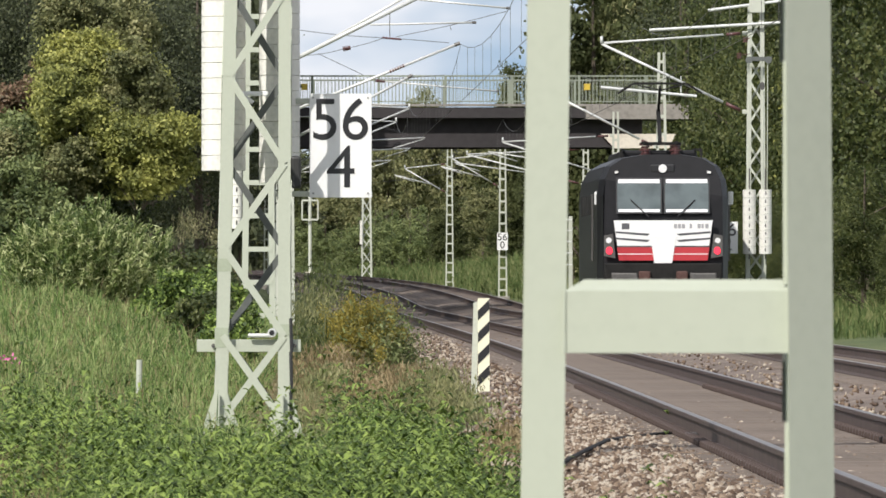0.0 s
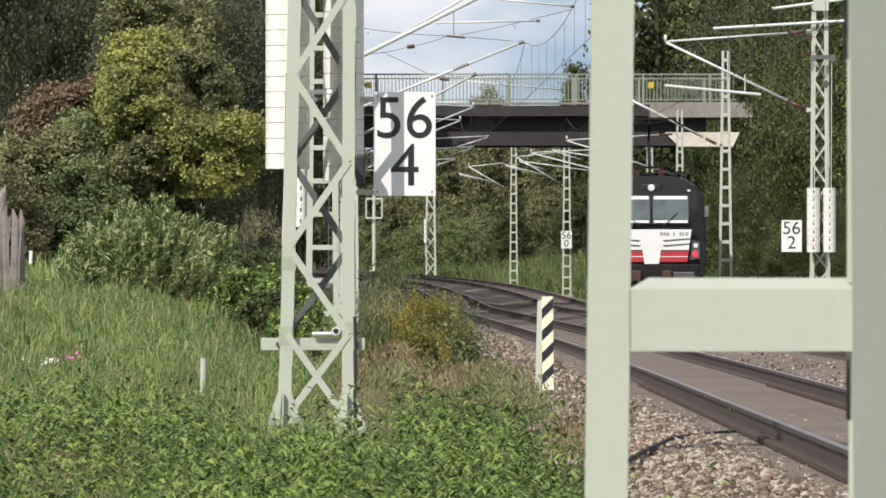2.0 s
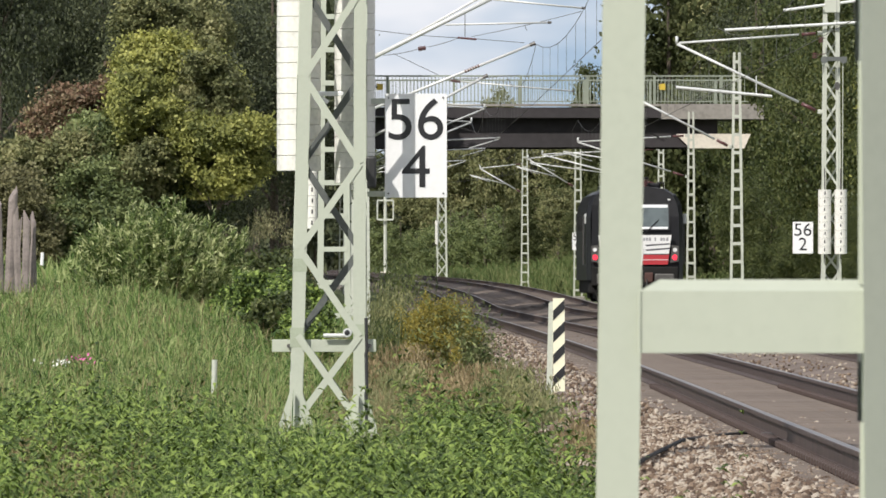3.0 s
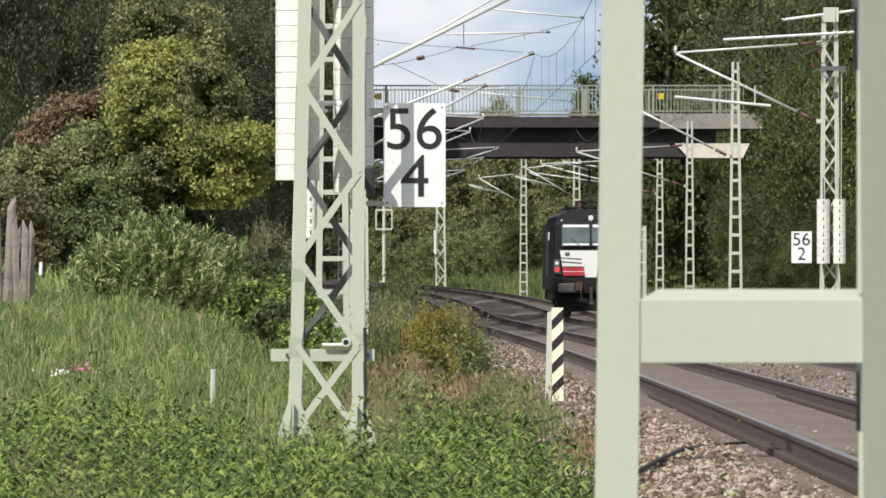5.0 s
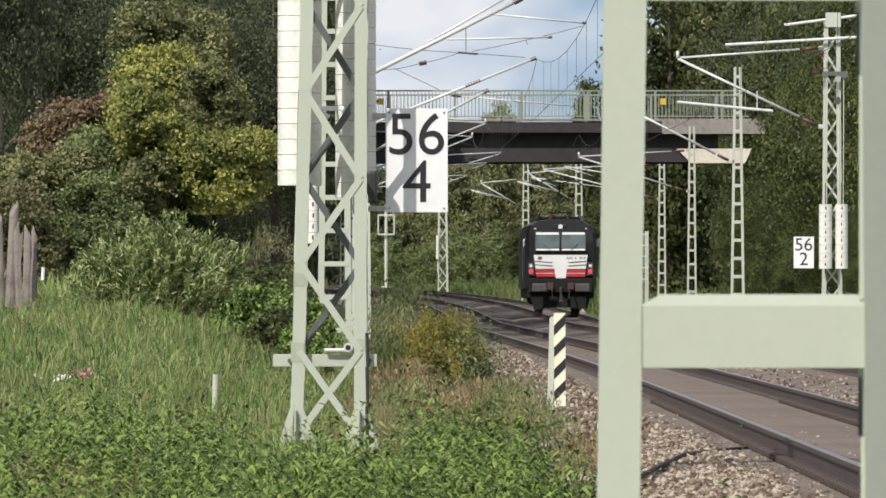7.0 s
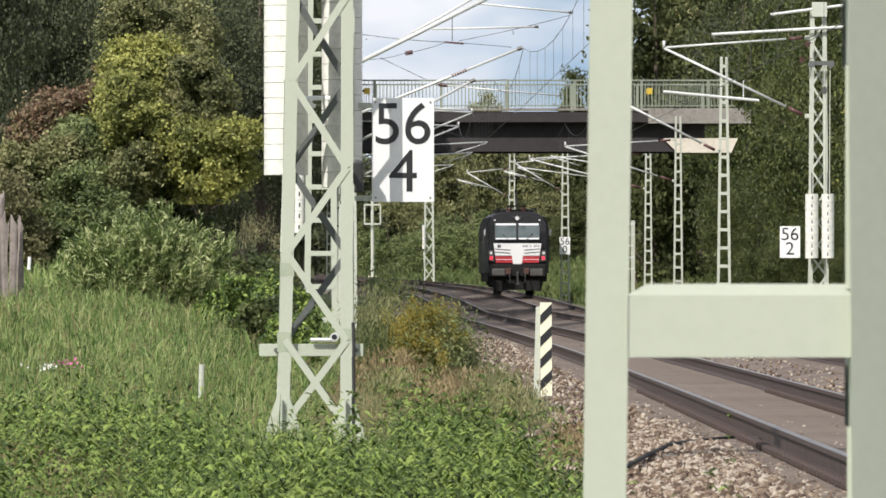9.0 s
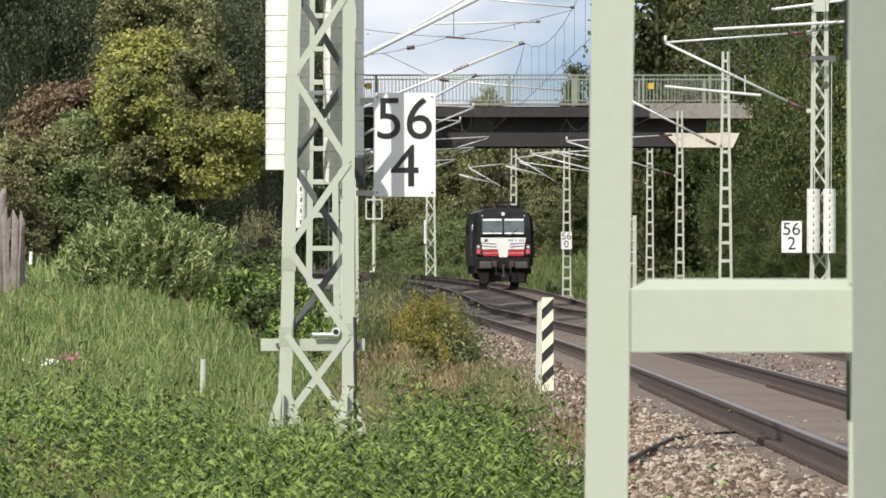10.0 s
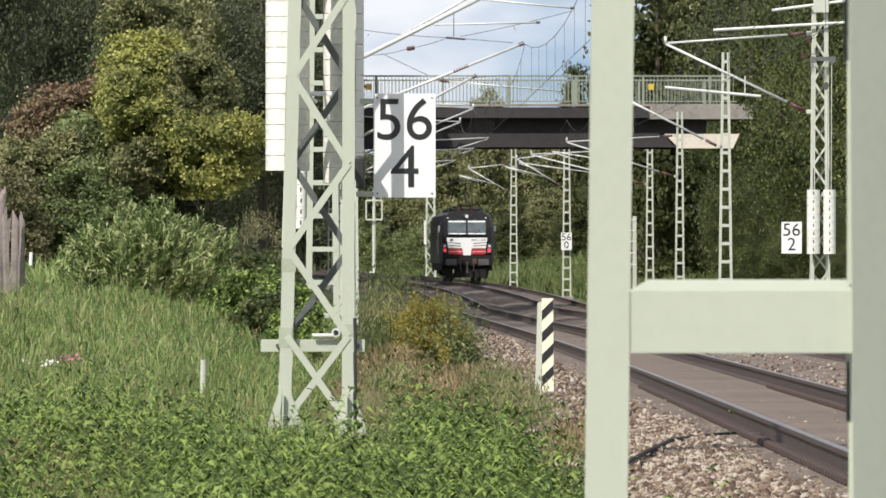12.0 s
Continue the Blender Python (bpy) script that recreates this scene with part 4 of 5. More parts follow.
    bar(bm, (0, face(3.56) - 0.06, 3.565), (0, face(3.56) + 0.02, 3.565), 0.19, sides=16)
    part("lens", bm, MAT["clear"], hl, "clear round lens")
    for s in (-1, 1):
        bm = bmesh.new()
        bar(bm, (s * 1.08, face(3.45) - 0.02, 3.47), (s * 1.0, face(3.45) - 0.02, 3.49), 0.05, 0.05)
        part("marker_lamp", bm, MAT["clear"], lo)
        slab("lamp_housing", [(s * 1.07, 1.55), (s * 1.13, 2.10), (s * 1.33, 2.06), (s * 1.33, 1.60)], low, 0.03, "steel", "grey lamp housing")
        bm = bmesh.new()
        bar(bm, (s * 1.21, 0.025, 1.72), (s * 1.21, 0.1, 1.72), 0.15, 0.17, sides=14)
        part("tail_lamp", bm, MAT["tail"], lo, "lit red tail lamp")
        bm = bmesh.new()
        bar(bm, (s * 1.22, 0.03, 1.95), (s * 1.22, 0.1, 1.95), 0.13, sides=12)
        part("lamp", bm, MAT["clear"], lo)
        # buffers
        bm = bmesh.new()
        bar(bm, (s * 0.88, -0.42, 1.06), (s * 0.88, 0.15, 1.06), 0.24, sides=14)
        bf = part("buffer", bm, MAT["under"], lo)
        bm = bmesh.new()
        box(bm, s * 0.88 - 0.30, s * 0.88 + 0.30, -0.47, -0.42, 0.89, 1.23, 0.04)
        part("buffer_plate", bm, MAT["steel"], bf, "worn steel buffer plate")
        bm = bmesh.new()
        box(bm, s * 0.42 - 0.13, s * 0.42 + 0.13, -0.05, 0.1, 0.96, 1.26, 0.03)
        part("hose_box", bm, MAT["rust"], lo, "rust-red hose coupling")
        bm = bmesh.new()
        pts = [Vector((s * 0.35, -0.10, 1.05)), Vector((s * 0.36, -0.24, 0.85)), Vector((s * 0.33, -0.25, 0.62)), Vector((s * 0.24, -0.15, 0.55))]
        for p, q in zip(pts, pts[1:]):
            bar(bm, p, q, 0.05, sides=8)
        part("brake_hose", bm, MAT["cable"], lo)
        # handrails and door furniture on the side
        for yy in (1.7, 2.6):
            bm = bmesh.new()
            bar(bm, (s * 1.54, yy, 1.5), (s * 1.54, yy, 3.0), 0.03, sides=6)
            part("handrail", bm, MAT["steel"], lo)
        for i in range(6):
            bm = bmesh.new()
            box(bm, s * 1.47 - 0.03, s * 1.47 + 0.04, 4 + i * 1.9, 5.5 + i * 1.9, 2.55, 3.0, 0.01)
            part("side_grille", bm, MAT["under"], lo)
        bm = bmesh.new()
        box(bm, s * 1.50 - 0.02, s * 1.50 + 0.10, 1.0, 1.15, 2.75, 3.05, 0.02)
        part("mirror", bm, MAT["tube"], lo)
    # buffer beam, snow plough, hook
    bm = bmesh.new()
    box(bm, -1.32, 1.32, 0.05, 0.5, 0.86, 1.44, 0.03)
    part("buffer_beam", bm, MAT["under"], lo)
    bm = bmesh.new()
    prism(bm, [(-1.25, 0.80), (-1.1, 0.16), (-0.3, 0.24), (0.3, 0.24), (1.1, 0.16), (1.25, 0.80)], 0.25, 0.32)
    part("rail_guard", bm, MAT["under"], lo)
    bm = bmesh.new()
    bar(bm, (0, -0.3, 1.02), (0, 0.1, 1.02), 0.10, 0.13)
    bar(bm, (0, -0.30, 1.05), (0, -0.22, 0.50), 0.09, 0.06)
    bar(bm, (-0.08, -0.24, 0.52), (0.08, -0.24, 0.52), 0.16, 0.07)
    part("coupling_hook", bm, MAT["steel"], lo, "screw coupling hanging from the hook")
    # skirt, bogies, wheels
    bm = bmesh.new()
    box(bm, -1.38, 1.38, 0.45, L - 0.45, 0.62, 1.05, 0.05)
    part("underframe", bm, MAT["under"], lo)
    for yb in (4.7, L - 4.7):
        bm = bmesh.new()
        for s in (-1, 1):
            box(bm, s * 1.05 - 0.12, s * 1.05 + 0.12, yb - 2.2, yb + 2.2, 0.45, 0.85, 0.05)
        box(bm, -1.1, 1.1, yb - 0.4, yb + 0.4, 0.35, 0.75, 0.05)
        bg = part("bogie", bm, MAT["under"], lo)
        for yw in (yb - 1.5, yb + 1.5):
            for s in (-1, 1):
                bm = bmesh.new()
                bar(bm, (s * 0.70, yw, 0.625), (s * 0.84, yw, 0.625), 1.25, sides=28)
                part("wheel", bm, MAT["steel"], bg)
            bm = bmesh.new()
            bar(bm, (-0.7, yw, 0.625), (0.7, yw, 0.625), 0.18, sides=10)
            part("axle", bm, MAT["under"], bg)
    for s in (-1, 1):
        bm = bmesh.new()
        bar(bm, (s * 0.755, 1.3, 0.5), (s * 0.755, 1.3, 0.12), 0.14, 0.12)
        part("sand_pipe", bm, MAT["under"], lo)
    # roof gear
    bm = bmesh.new()
    box(bm, -0.85, 0.85, 3.2, L - 3.2, 3.78, 4.0, 0.06)
    part("roof_hood", bm, MAT["loco"], lo)
    for s in (-1, 1):
        for yy in (1.9, 2.9):
            bm = bmesh.new()
            for i in range(5):
                bar(bm, (s * 0.34, yy, 3.86 + i * 0.06), (s * 0.34, yy, 3.90 + i * 0.06), 0.24 if i % 2 == 0 else 0.17, sides=12)
            part("roof_insulator", bm, MAT["insul"], lo, "red-brown ribbed insulator")
    bm = bmesh.new()
    for s in (-1, 1):
        bar(bm, (s * 0.36, 1.7, 4.16), (s * 0.36, 3.2, 4.16), 0.06)
        bar(bm, (s * 0.9, 1.6, 3.75), (s * 0.9, 1.6, 4.02), 0.05)
        bar(bm, (s * 0.9, 1.6, 4.0), (s * 0.8, 4.0, 4.02), 0.05)
    bar(bm, (-0.45, 1.8, 4.14), (0.45, 1.8, 4.14), 0.06)
    bar(bm, (-0.45, 3.1, 4.14), (0.45, 3.1, 4.14), 0.06)
    part("roof_frame", bm, MAT["under"], lo)
    bm = bmesh.new()
    bar(bm, (0, 2.6, 4.16), (0, 4.0, 4.9), 0.09)
    bar(bm, (0, 4.0, 4.9), (0, 2.6, 5.42), 0.06)
    pg = part("pantograph", bm, MAT["under"], lo)
    bm = bmesh.new()
    q = [Vector((-0.95, 2.6, 5.28)), Vector((-0.6, 2.6, 5.5)), Vector((0.6, 2.6, 5.5)), Vector((0.95, 2.6, 5.28))]
    for a, b in zip(q, q[1:]):
        bar(bm, a, b, 0.05)
    bar(bm, (-0.5, 2.6, 5.46), (0, 2.6, 5.35), 0.03)
    bar(bm, (0.5, 2.6, 5.46), (0, 2.6, 5.35), 0.03)
    part("collector_bow", bm, MAT["under"], pg)
    return lo


# ---- small things by the line ----
def build_small_things():
    d = 144.0
    x, _, z0 = at(962, 700, d)
    ztop = at(0, 525, d)[2]
    h = ztop - z0
    p = thing("marker_post", pose(x, d, z0, 0, -0.3, 0), "post with black and cream diagonal stripes", "marker post")
    bm = bmesh.new()
    k = d / F
    prism(bm, [(-16 * k, -0.1), (-5 * k, -0.1), (-1 * k, h - 0.03), (-10 * k, h - 0.05)], 0.0, 0.05)
    part("post", bm, MAT["mast_far"], p, "pale grey backing post")
    bm = bmesh.new()
    prism(bm, [(-2.5 * k, 0.06), (18 * k, 0.06), (18 * k, h), (-2.5 * k, h)], -0.03, 0.0)
    board = part("board", bm, MAT["yellow"], p, "cream reflective face")
    for i in range(4):
        z = 0.115 + i * 0.232
        bm = bmesh.new()
        a, b = -2.4 * k, 17.9 * k
        prism(bm, [(a, z), (b, min(z + 0.12, h - 0.03)), (b, min(z + 0.225, h - 0.002)), (a, min(z + 0.105, h - 0.002))], -0.034, -0.0305)
        part("stripe", bm, MAT["black"], board)
    # low stake in the meadow
    d = 122.0
    x, _, z = at(358, 690, d)
    s = thing("survey_stake", Matrix.Translation((x, d, z)), "short grey stake standing in the grass", "stake")
    bm = bmesh.new()
    bar(bm, (0, 0, -0.2), (0.01, 0, (690 - 634) * d / F), 10 * d / F, sides=8)
    part("stake", bm, MAT["mast_far"], s)
    s = thing("survey_stake", Matrix.Translation(at(54, 462, 200)), "small white stake at the field edge", "stake")
    bm = bmesh.new()
    bar(bm, (0, 0, -0.04), (0.01, 0, 18 * 200 / F), 0.05, sides=8)
    part("stake", bm, MAT["white"], s)
    # old fence posts
    rng = random.Random(4)
    for px, top, w, lean in ((-3, 340, 20, 2), (13, 372, 13, -2), (25, 380, 15, 1), (40, 384, 11, -1), (33, 396, 9, 3), (6, 385, 10, 4), (-22, 350, 20, -1)):
        d = 205 + rng.uniform(-2, 2)
        x, _, z = at(px, top, d)
        zb = ground_z(x, d)
        f = thing("fence_post", pose(x, d, zb, 0, lean, 0), "split weathered wooden fence post", "fence post", "fence posts")
        bm = bmesh.new()
        r, hh, sides = w * d / F / 2, z - zb, 11
        rings, cleft = [], rng.uniform(0, 6.28)
        grooves = [rng.uniform(0.72, 1.12) for _ in range(sides)]
        for j in range(7):
            t = j / 6
            ring = []
            for q in range(sides):
                a = 2 * math.pi * q / sides
                k = r * grooves[q] * (1.05 - 0.22 * t) * rng.uniform(0.92, 1.08)
                slant = 0.10 * math.cos(a - cleft) + rng.uniform(-0.05, 0.03) if j == 6 else 0.0
                ring.append(bm.verts.new((math.cos(a) * k, math.sin(a) * k * 0.7, -0.3 + t * (hh + 0.3) + slant)))
            rings.append(ring)
        for a, b in zip(rings, rings[1:]):
            for q in range(sides):
                bm.faces.new((a[q], a[(q + 1) % sides], b[(q + 1) % sides], b[q]))
        bm.faces.new(rings[-1])
        part("post", bm, MAT["wood"], f)
    # cable and clamp on the ballast
    c = thing("loose_cable", Matrix.Identity(4), "black cable lying slack across the ballast", "cable")
    bm = bmesh.new()
    pts = [(1.30, 99.0, -0.24), (1.42, 100.6, -0.20), (1.60, 104.5, -0.19), (1.83, 109.0, -0.17), (2.05, 111.0, -0.17), (2.30, 113.0, -0.17), (2.62, 113.6, -0.16)]
    tube(bm, pts, 0.034, 8)
    part("cable", bm, MAT["under"], c)
    c = thing("rail_clamp", Matrix.Translation((near_x(110) - 0.80, 110, -0.21)), "black clamp on the foot of the rail", "clamp")
    bm = bmesh.new()
    box(bm, -0.10, 0.02, -0.2, 0.2, 0, 0.09, 0.02)
    part("clamp_body", bm, MAT["cable"], c)
    # far signal pole
    d = 900.0
    x, _, z = at(662, 484, d)
    s = thing("signal_post", Matrix.Translation((x, d, z)), "distant slim signal post with a small cage", "signal")
    k = d / F
    bm = bmesh.new()
    bar(bm, (0, 0, -0.3), (0, 0, 150 * k), 6 * k, sides=8)
    part("post", bm, MAT["mast_far"], s)
    bm = bmesh.new()
    for zz in (98, 132):
        for a, b in (((-14, 0), (14, 0)),):
            bar(bm, (a[0] * k, -0.3, zz * k), (b[0] * k, -0.3, zz * k), 3 * k)
    for xx in (-14, 0, 14):
        bar(bm, (xx * k, -0.3, 98 * k), (xx * k, -0.3, 132 * k), 2.5 * k)
    part("cage", bm, MAT["mast_far"], s)
    bm = bmesh.new()
    box(bm, -8 * k, 8 * k, -0.5, 0.5, -0.2, 6 * k, 0.05)
    part("foundation", bm, MAT["lit_concrete"], s)


def build_line_post():
    """Slim white post with short arms on the bank beyond the far line."""
    d = 590.0
    x, _, top = at(1123, 380, d)
    z = ground_z(x, d)
    s = thing("line_post", Matrix.Translation((x, d, z)), "slim pale post with short side arms on the bank", "post")
    bm = bmesh.new()
    bar(bm, (0, 0, -0.3), (0, 0, top - z), 0.17, 0.12)
    part("post", bm, MAT["mast_far"], s)
    for i, dz in enumerate((0.15, 0.62, 1.1, 1.6, 2.1)):
        bm = bmesh.new()
        bar(bm, (-0.55 if i % 2 else -0.4, -0.05, top - z - dz), (0.08, -0.05, top - z - dz), 0.055, sides=6)
        part("arm", bm, MAT["tube"], s)


# ---- plants ----
def leaf_quads(rng, c, size, up=0.5, slim=0.6, out=None):
    """Pointed four-cornered leaves round the places c."""
    n = len(c)
    a = rng.normal(size=(n, 3))
    a /= np.linalg.norm(a, axis=1)[:, None]
    nrm = rng.normal(size=(n, 3)) + np.array([0, 0, up])
    if out is not None:
        nrm = nrm + out
    b = np.cross(nrm, a)
    b /= np.linalg.norm(b, axis=1)[:, None] + 1e-6
    s = size * rng.uniform(0.6, 1.3, n)[:, None]
    return np.stack([c - a * s, c + b * s * slim - a * s * 0.15, c + a * s, c - b * s * slim - a * s * 0.15], 1)


def crown(rng, w, depth, h, clumps, per, leaf, spread=0.11, lobes=9):
    """Leaves gathered in clumps on several lobes, with an uneven, gappy outline; base at z = 0."""
    half = np.array([w, depth, h]) / 2
    cores = [(np.array([0.0, 0.0, 0.0]), 0.74), (np.array([0.0, 0.0, -0.5]), 0.6)]
    for i in range(lobes):
        q = rng.normal(size=3)
        q /= np.linalg.norm(q)
        cores.append((q * rng.uniform(0.45, 0.68), rng.uniform(0.30, 0.48)))
    pts, outs = [], []
    for i in range(clumps):
        core, rad = cores[rng.integers(len(cores))]
        q = rng.normal(size=3)
        q /= np.linalg.norm(q)
        c = (core + q * rad * rng.uniform(0.5, 1.0) ** 0.4) * half
        k = int(per * rng.uniform(0.3, 1.6))
        sp = spread * (w + h) / 2 * rng.uniform(0.35, 1.1)
        off = rng.normal(size=(k, 3)) * sp * np.array([1, 1, 0.65]) * 0.5
        pts.append(c + off)
        outs.append(np.repeat((q + c / (abs(c).max() + 1e-6))[None] * 0.6, k, 0))
    p = np.concatenate(pts)
    p[:, 2] = np.maximum(p[:, 2] + h / 2, -0.1)
    return leaf_quads(rng, p, leaf, 0.5, 0.62, np.concatenate(outs))


def make_tree(name, seed, w, h, base, clumps, per, leaf, mat, label, category="tree"):
    """Tapered trunk, limbs and a crown; base is where the crown begins."""
    rng = np.random.default_rng(seed)
    t = thing(name, Matrix.Identity(4), label, category, "trees by the line")
    bm = bmesh.new()
    bar(bm, (0, 0, -0.8), (0, 0, h * 0.45), 0.035 * h, sides=9, w2=0.022 * h)
    bar(bm, (0, 0, h * 0.45), (0.1, 0, h * 0.85), 0.022 * h, sides=8, w2=0.006 * h)
    part("trunk", bm, MAT["bark"], t)
    for i in range(7):
        bm = bmesh.new()
        a = rng.uniform(0, 6.28)
        z = rng.uniform(base, h * 0.7)
        bar(bm, (0, 0, z), (math.cos(a) * w * 0.36, math.sin(a) * w * 0.36, z + rng.uniform(0.08, 0.2) * h), 0.012 * h, sides=6, w2=0.003 * h)
        part("limb", bm, MAT["bark"], t)
    q = crown(rng, w, w, h - base, clumps, per, leaf, 0.10, 14)
    q[:, :, 2] += base
    part("crown", polys("crown", q, 4, MAT[mat]), None, t)
    return t


def build_trees():
    rng = random.Random(11)
    kinds = []
    for i, (mat, lab, cl, per, lf) in enumerate((
            ("leaf", "broad green deciduous tree by the line", 300, 110, 0.075), ("leaf_dark", "dark green deciduous tree in the wood", 300, 110, 0.070),
            ("leaf", "green tree with a loose uneven crown", 300, 110, 0.075), ("leaf_yellow", "deciduous tree with yellowing leaves", 290, 80, 0.095),
            ("leaf_far", "distant green tree of the far wood", 220, 85, 0.14), ("leaf_olive", "distant tree with olive green leaves", 220, 80, 0.14),
            ("leaf_dark", "distant dark green tree", 170, 46, 0.28), ("leaf_mid", "low fresh green bush on the far bank", 160, 50, 0.17))):
        kinds.append(make_tree("tree", 20 + i, 7.0, 13.0, 0.25, cl, per, lf, mat, lab))
    used = set()
    def put(i, x, d, s, sx=1.0):
        m = Matrix.Translation((x, d, ground_z(x, d) - 0.1)) @ Matrix.Rotation(rng.uniform(0, 6.28), 4, "Z") @ Matrix.Diagonal((s * sx, s * sx, s, 1))
        o = copy_thing(kinds[i], Matrix.Identity(4)) if i in used else kinds[i]
        used.add(i)
        o.matrix_world = m
    # wood on the rising ground to the left
    for i in range(15):
        put(1, -12.6 + i * 0.64 + rng.uniform(-0.3, 0.3), 285 + rng.uniform(0, 40), rng.uniform(0.75, 1.0) if i < 8 else rng.uniform(0.56, 0.64), 0.58 if i < 8 else 0.85)
    for i in range(7):
        put(6, -15 + i * 1.2, 350 + rng.uniform(0, 30), rng.uniform(1.0, 1.2), 0.7)
    # row along the left of the line, whose shade falls across the rails
    for i in range(32):
        d = 350 + i * 16.5 + rng.uniform(-6, 6)
        put(6, -0.006 * d - 3.5 - rng.uniform(0, 1.2), d, rng.uniform(1.12, 1.38), 0.6)
    for i in range(110):
        d = 400 + i * 4.2 + rng.uniform(-2, 2)
        x = -0.006 * d - 5.9 - rng.uniform(0, 0.8)
        h = 17.0
        for _ in range(3):
            h = (far_x(d + h) - 1.9 - x) / 0.649
        h *= 1.10 + rng.uniform(-0.07, 0.05)
        # the row stands in groups with open stretches between them
        if math.sin(d * 0.115) > -0.35:
            put(6, x, d, h / 13.0, 0.62 * 17.0 / h)
    put(6, -6.9, 666, 1.75, 0.36)
    # wood on the right, before the bridge
    for i in range(10):
        put(rng.choice((0, 2, 2, 1)), 12.9 + i * 0.75 + rng.uniform(0, 1.0), 500 - i * 13 + rng.uniform(-5, 5), rng.uniform(0.95, 1.25), 0.72)
    for i in range(9):
        put(rng.choice((0, 2, 1)), 15.8 + rng.uniform(0, 4), 395 + i * 14, rng.uniform(1.1, 1.35), 0.95)
    for i in range(7):
        put(rng.choice((0, 2)), 11.8 + i * 0.5, 505 - i * 21, rng.uniform(0.28, 0.42), 1.0)
    put(2, 14.4, 514, 0.85, 0.9)
    put(3, 16.6, 468, 1.05, 0.8)
    put(0, 15.0, 498, 1.0, 0.8)
    # bushes on the slope under the end of the bridge
    for i in range(6):
        put(rng.choice((0, 2)), 11.4 + i * 0.55, 522 - i * 3, rng.uniform(0.30, 0.46), 1.1)
    # behind the bridge on the right
    for i in range(8):
        put(rng.choice((0, 2, 1, 0)), 12.0 + i * 0.75 + rng.uniform(0, 0.6), 552 + (i * 37) % 50, rng.uniform(0.95, 1.25), 0.72)
    for i in range(5):
        put(rng.choice((4, 5)), 10.3 + i * 1.2, 648 + i * 9, rng.uniform(1.25, 1.4), 0.75)
    for i in range(12):
        put(rng.choice((4, 4, 5)), 12.6 + rng.uniform(0, 9), 600 + i * 8, rng.uniform(1.1, 1.4), 0.85)
    for i in range(8):
        put(rng.choice((4, 5)), 9.6 + i * 1.1, 670 + rng.uniform(0, 20), rng.uniform(0.5, 0.8), 1.0)
    # far wood on the outside of the bend
    for i in range(30):
        put(rng.choice((4, 5, 4, 6)), -16 + i * 1.1 + rng.uniform(-0.6, 0.6), 1010 - i * 5 + rng.uniform(-8, 8), rng.uniform(0.68, 0.79), 1.0)
    put(5, 2.7, 905, 0.98, 0.6)
    put(4, 9.1, 880, 1.08, 0.5)
    for i in range(16):
        put(7 if i < 9 else rng.choice((4, 5)), -6 + i * 1.15, 955 - i * 8, rng.uniform(0.24, 0.42), 1.2)


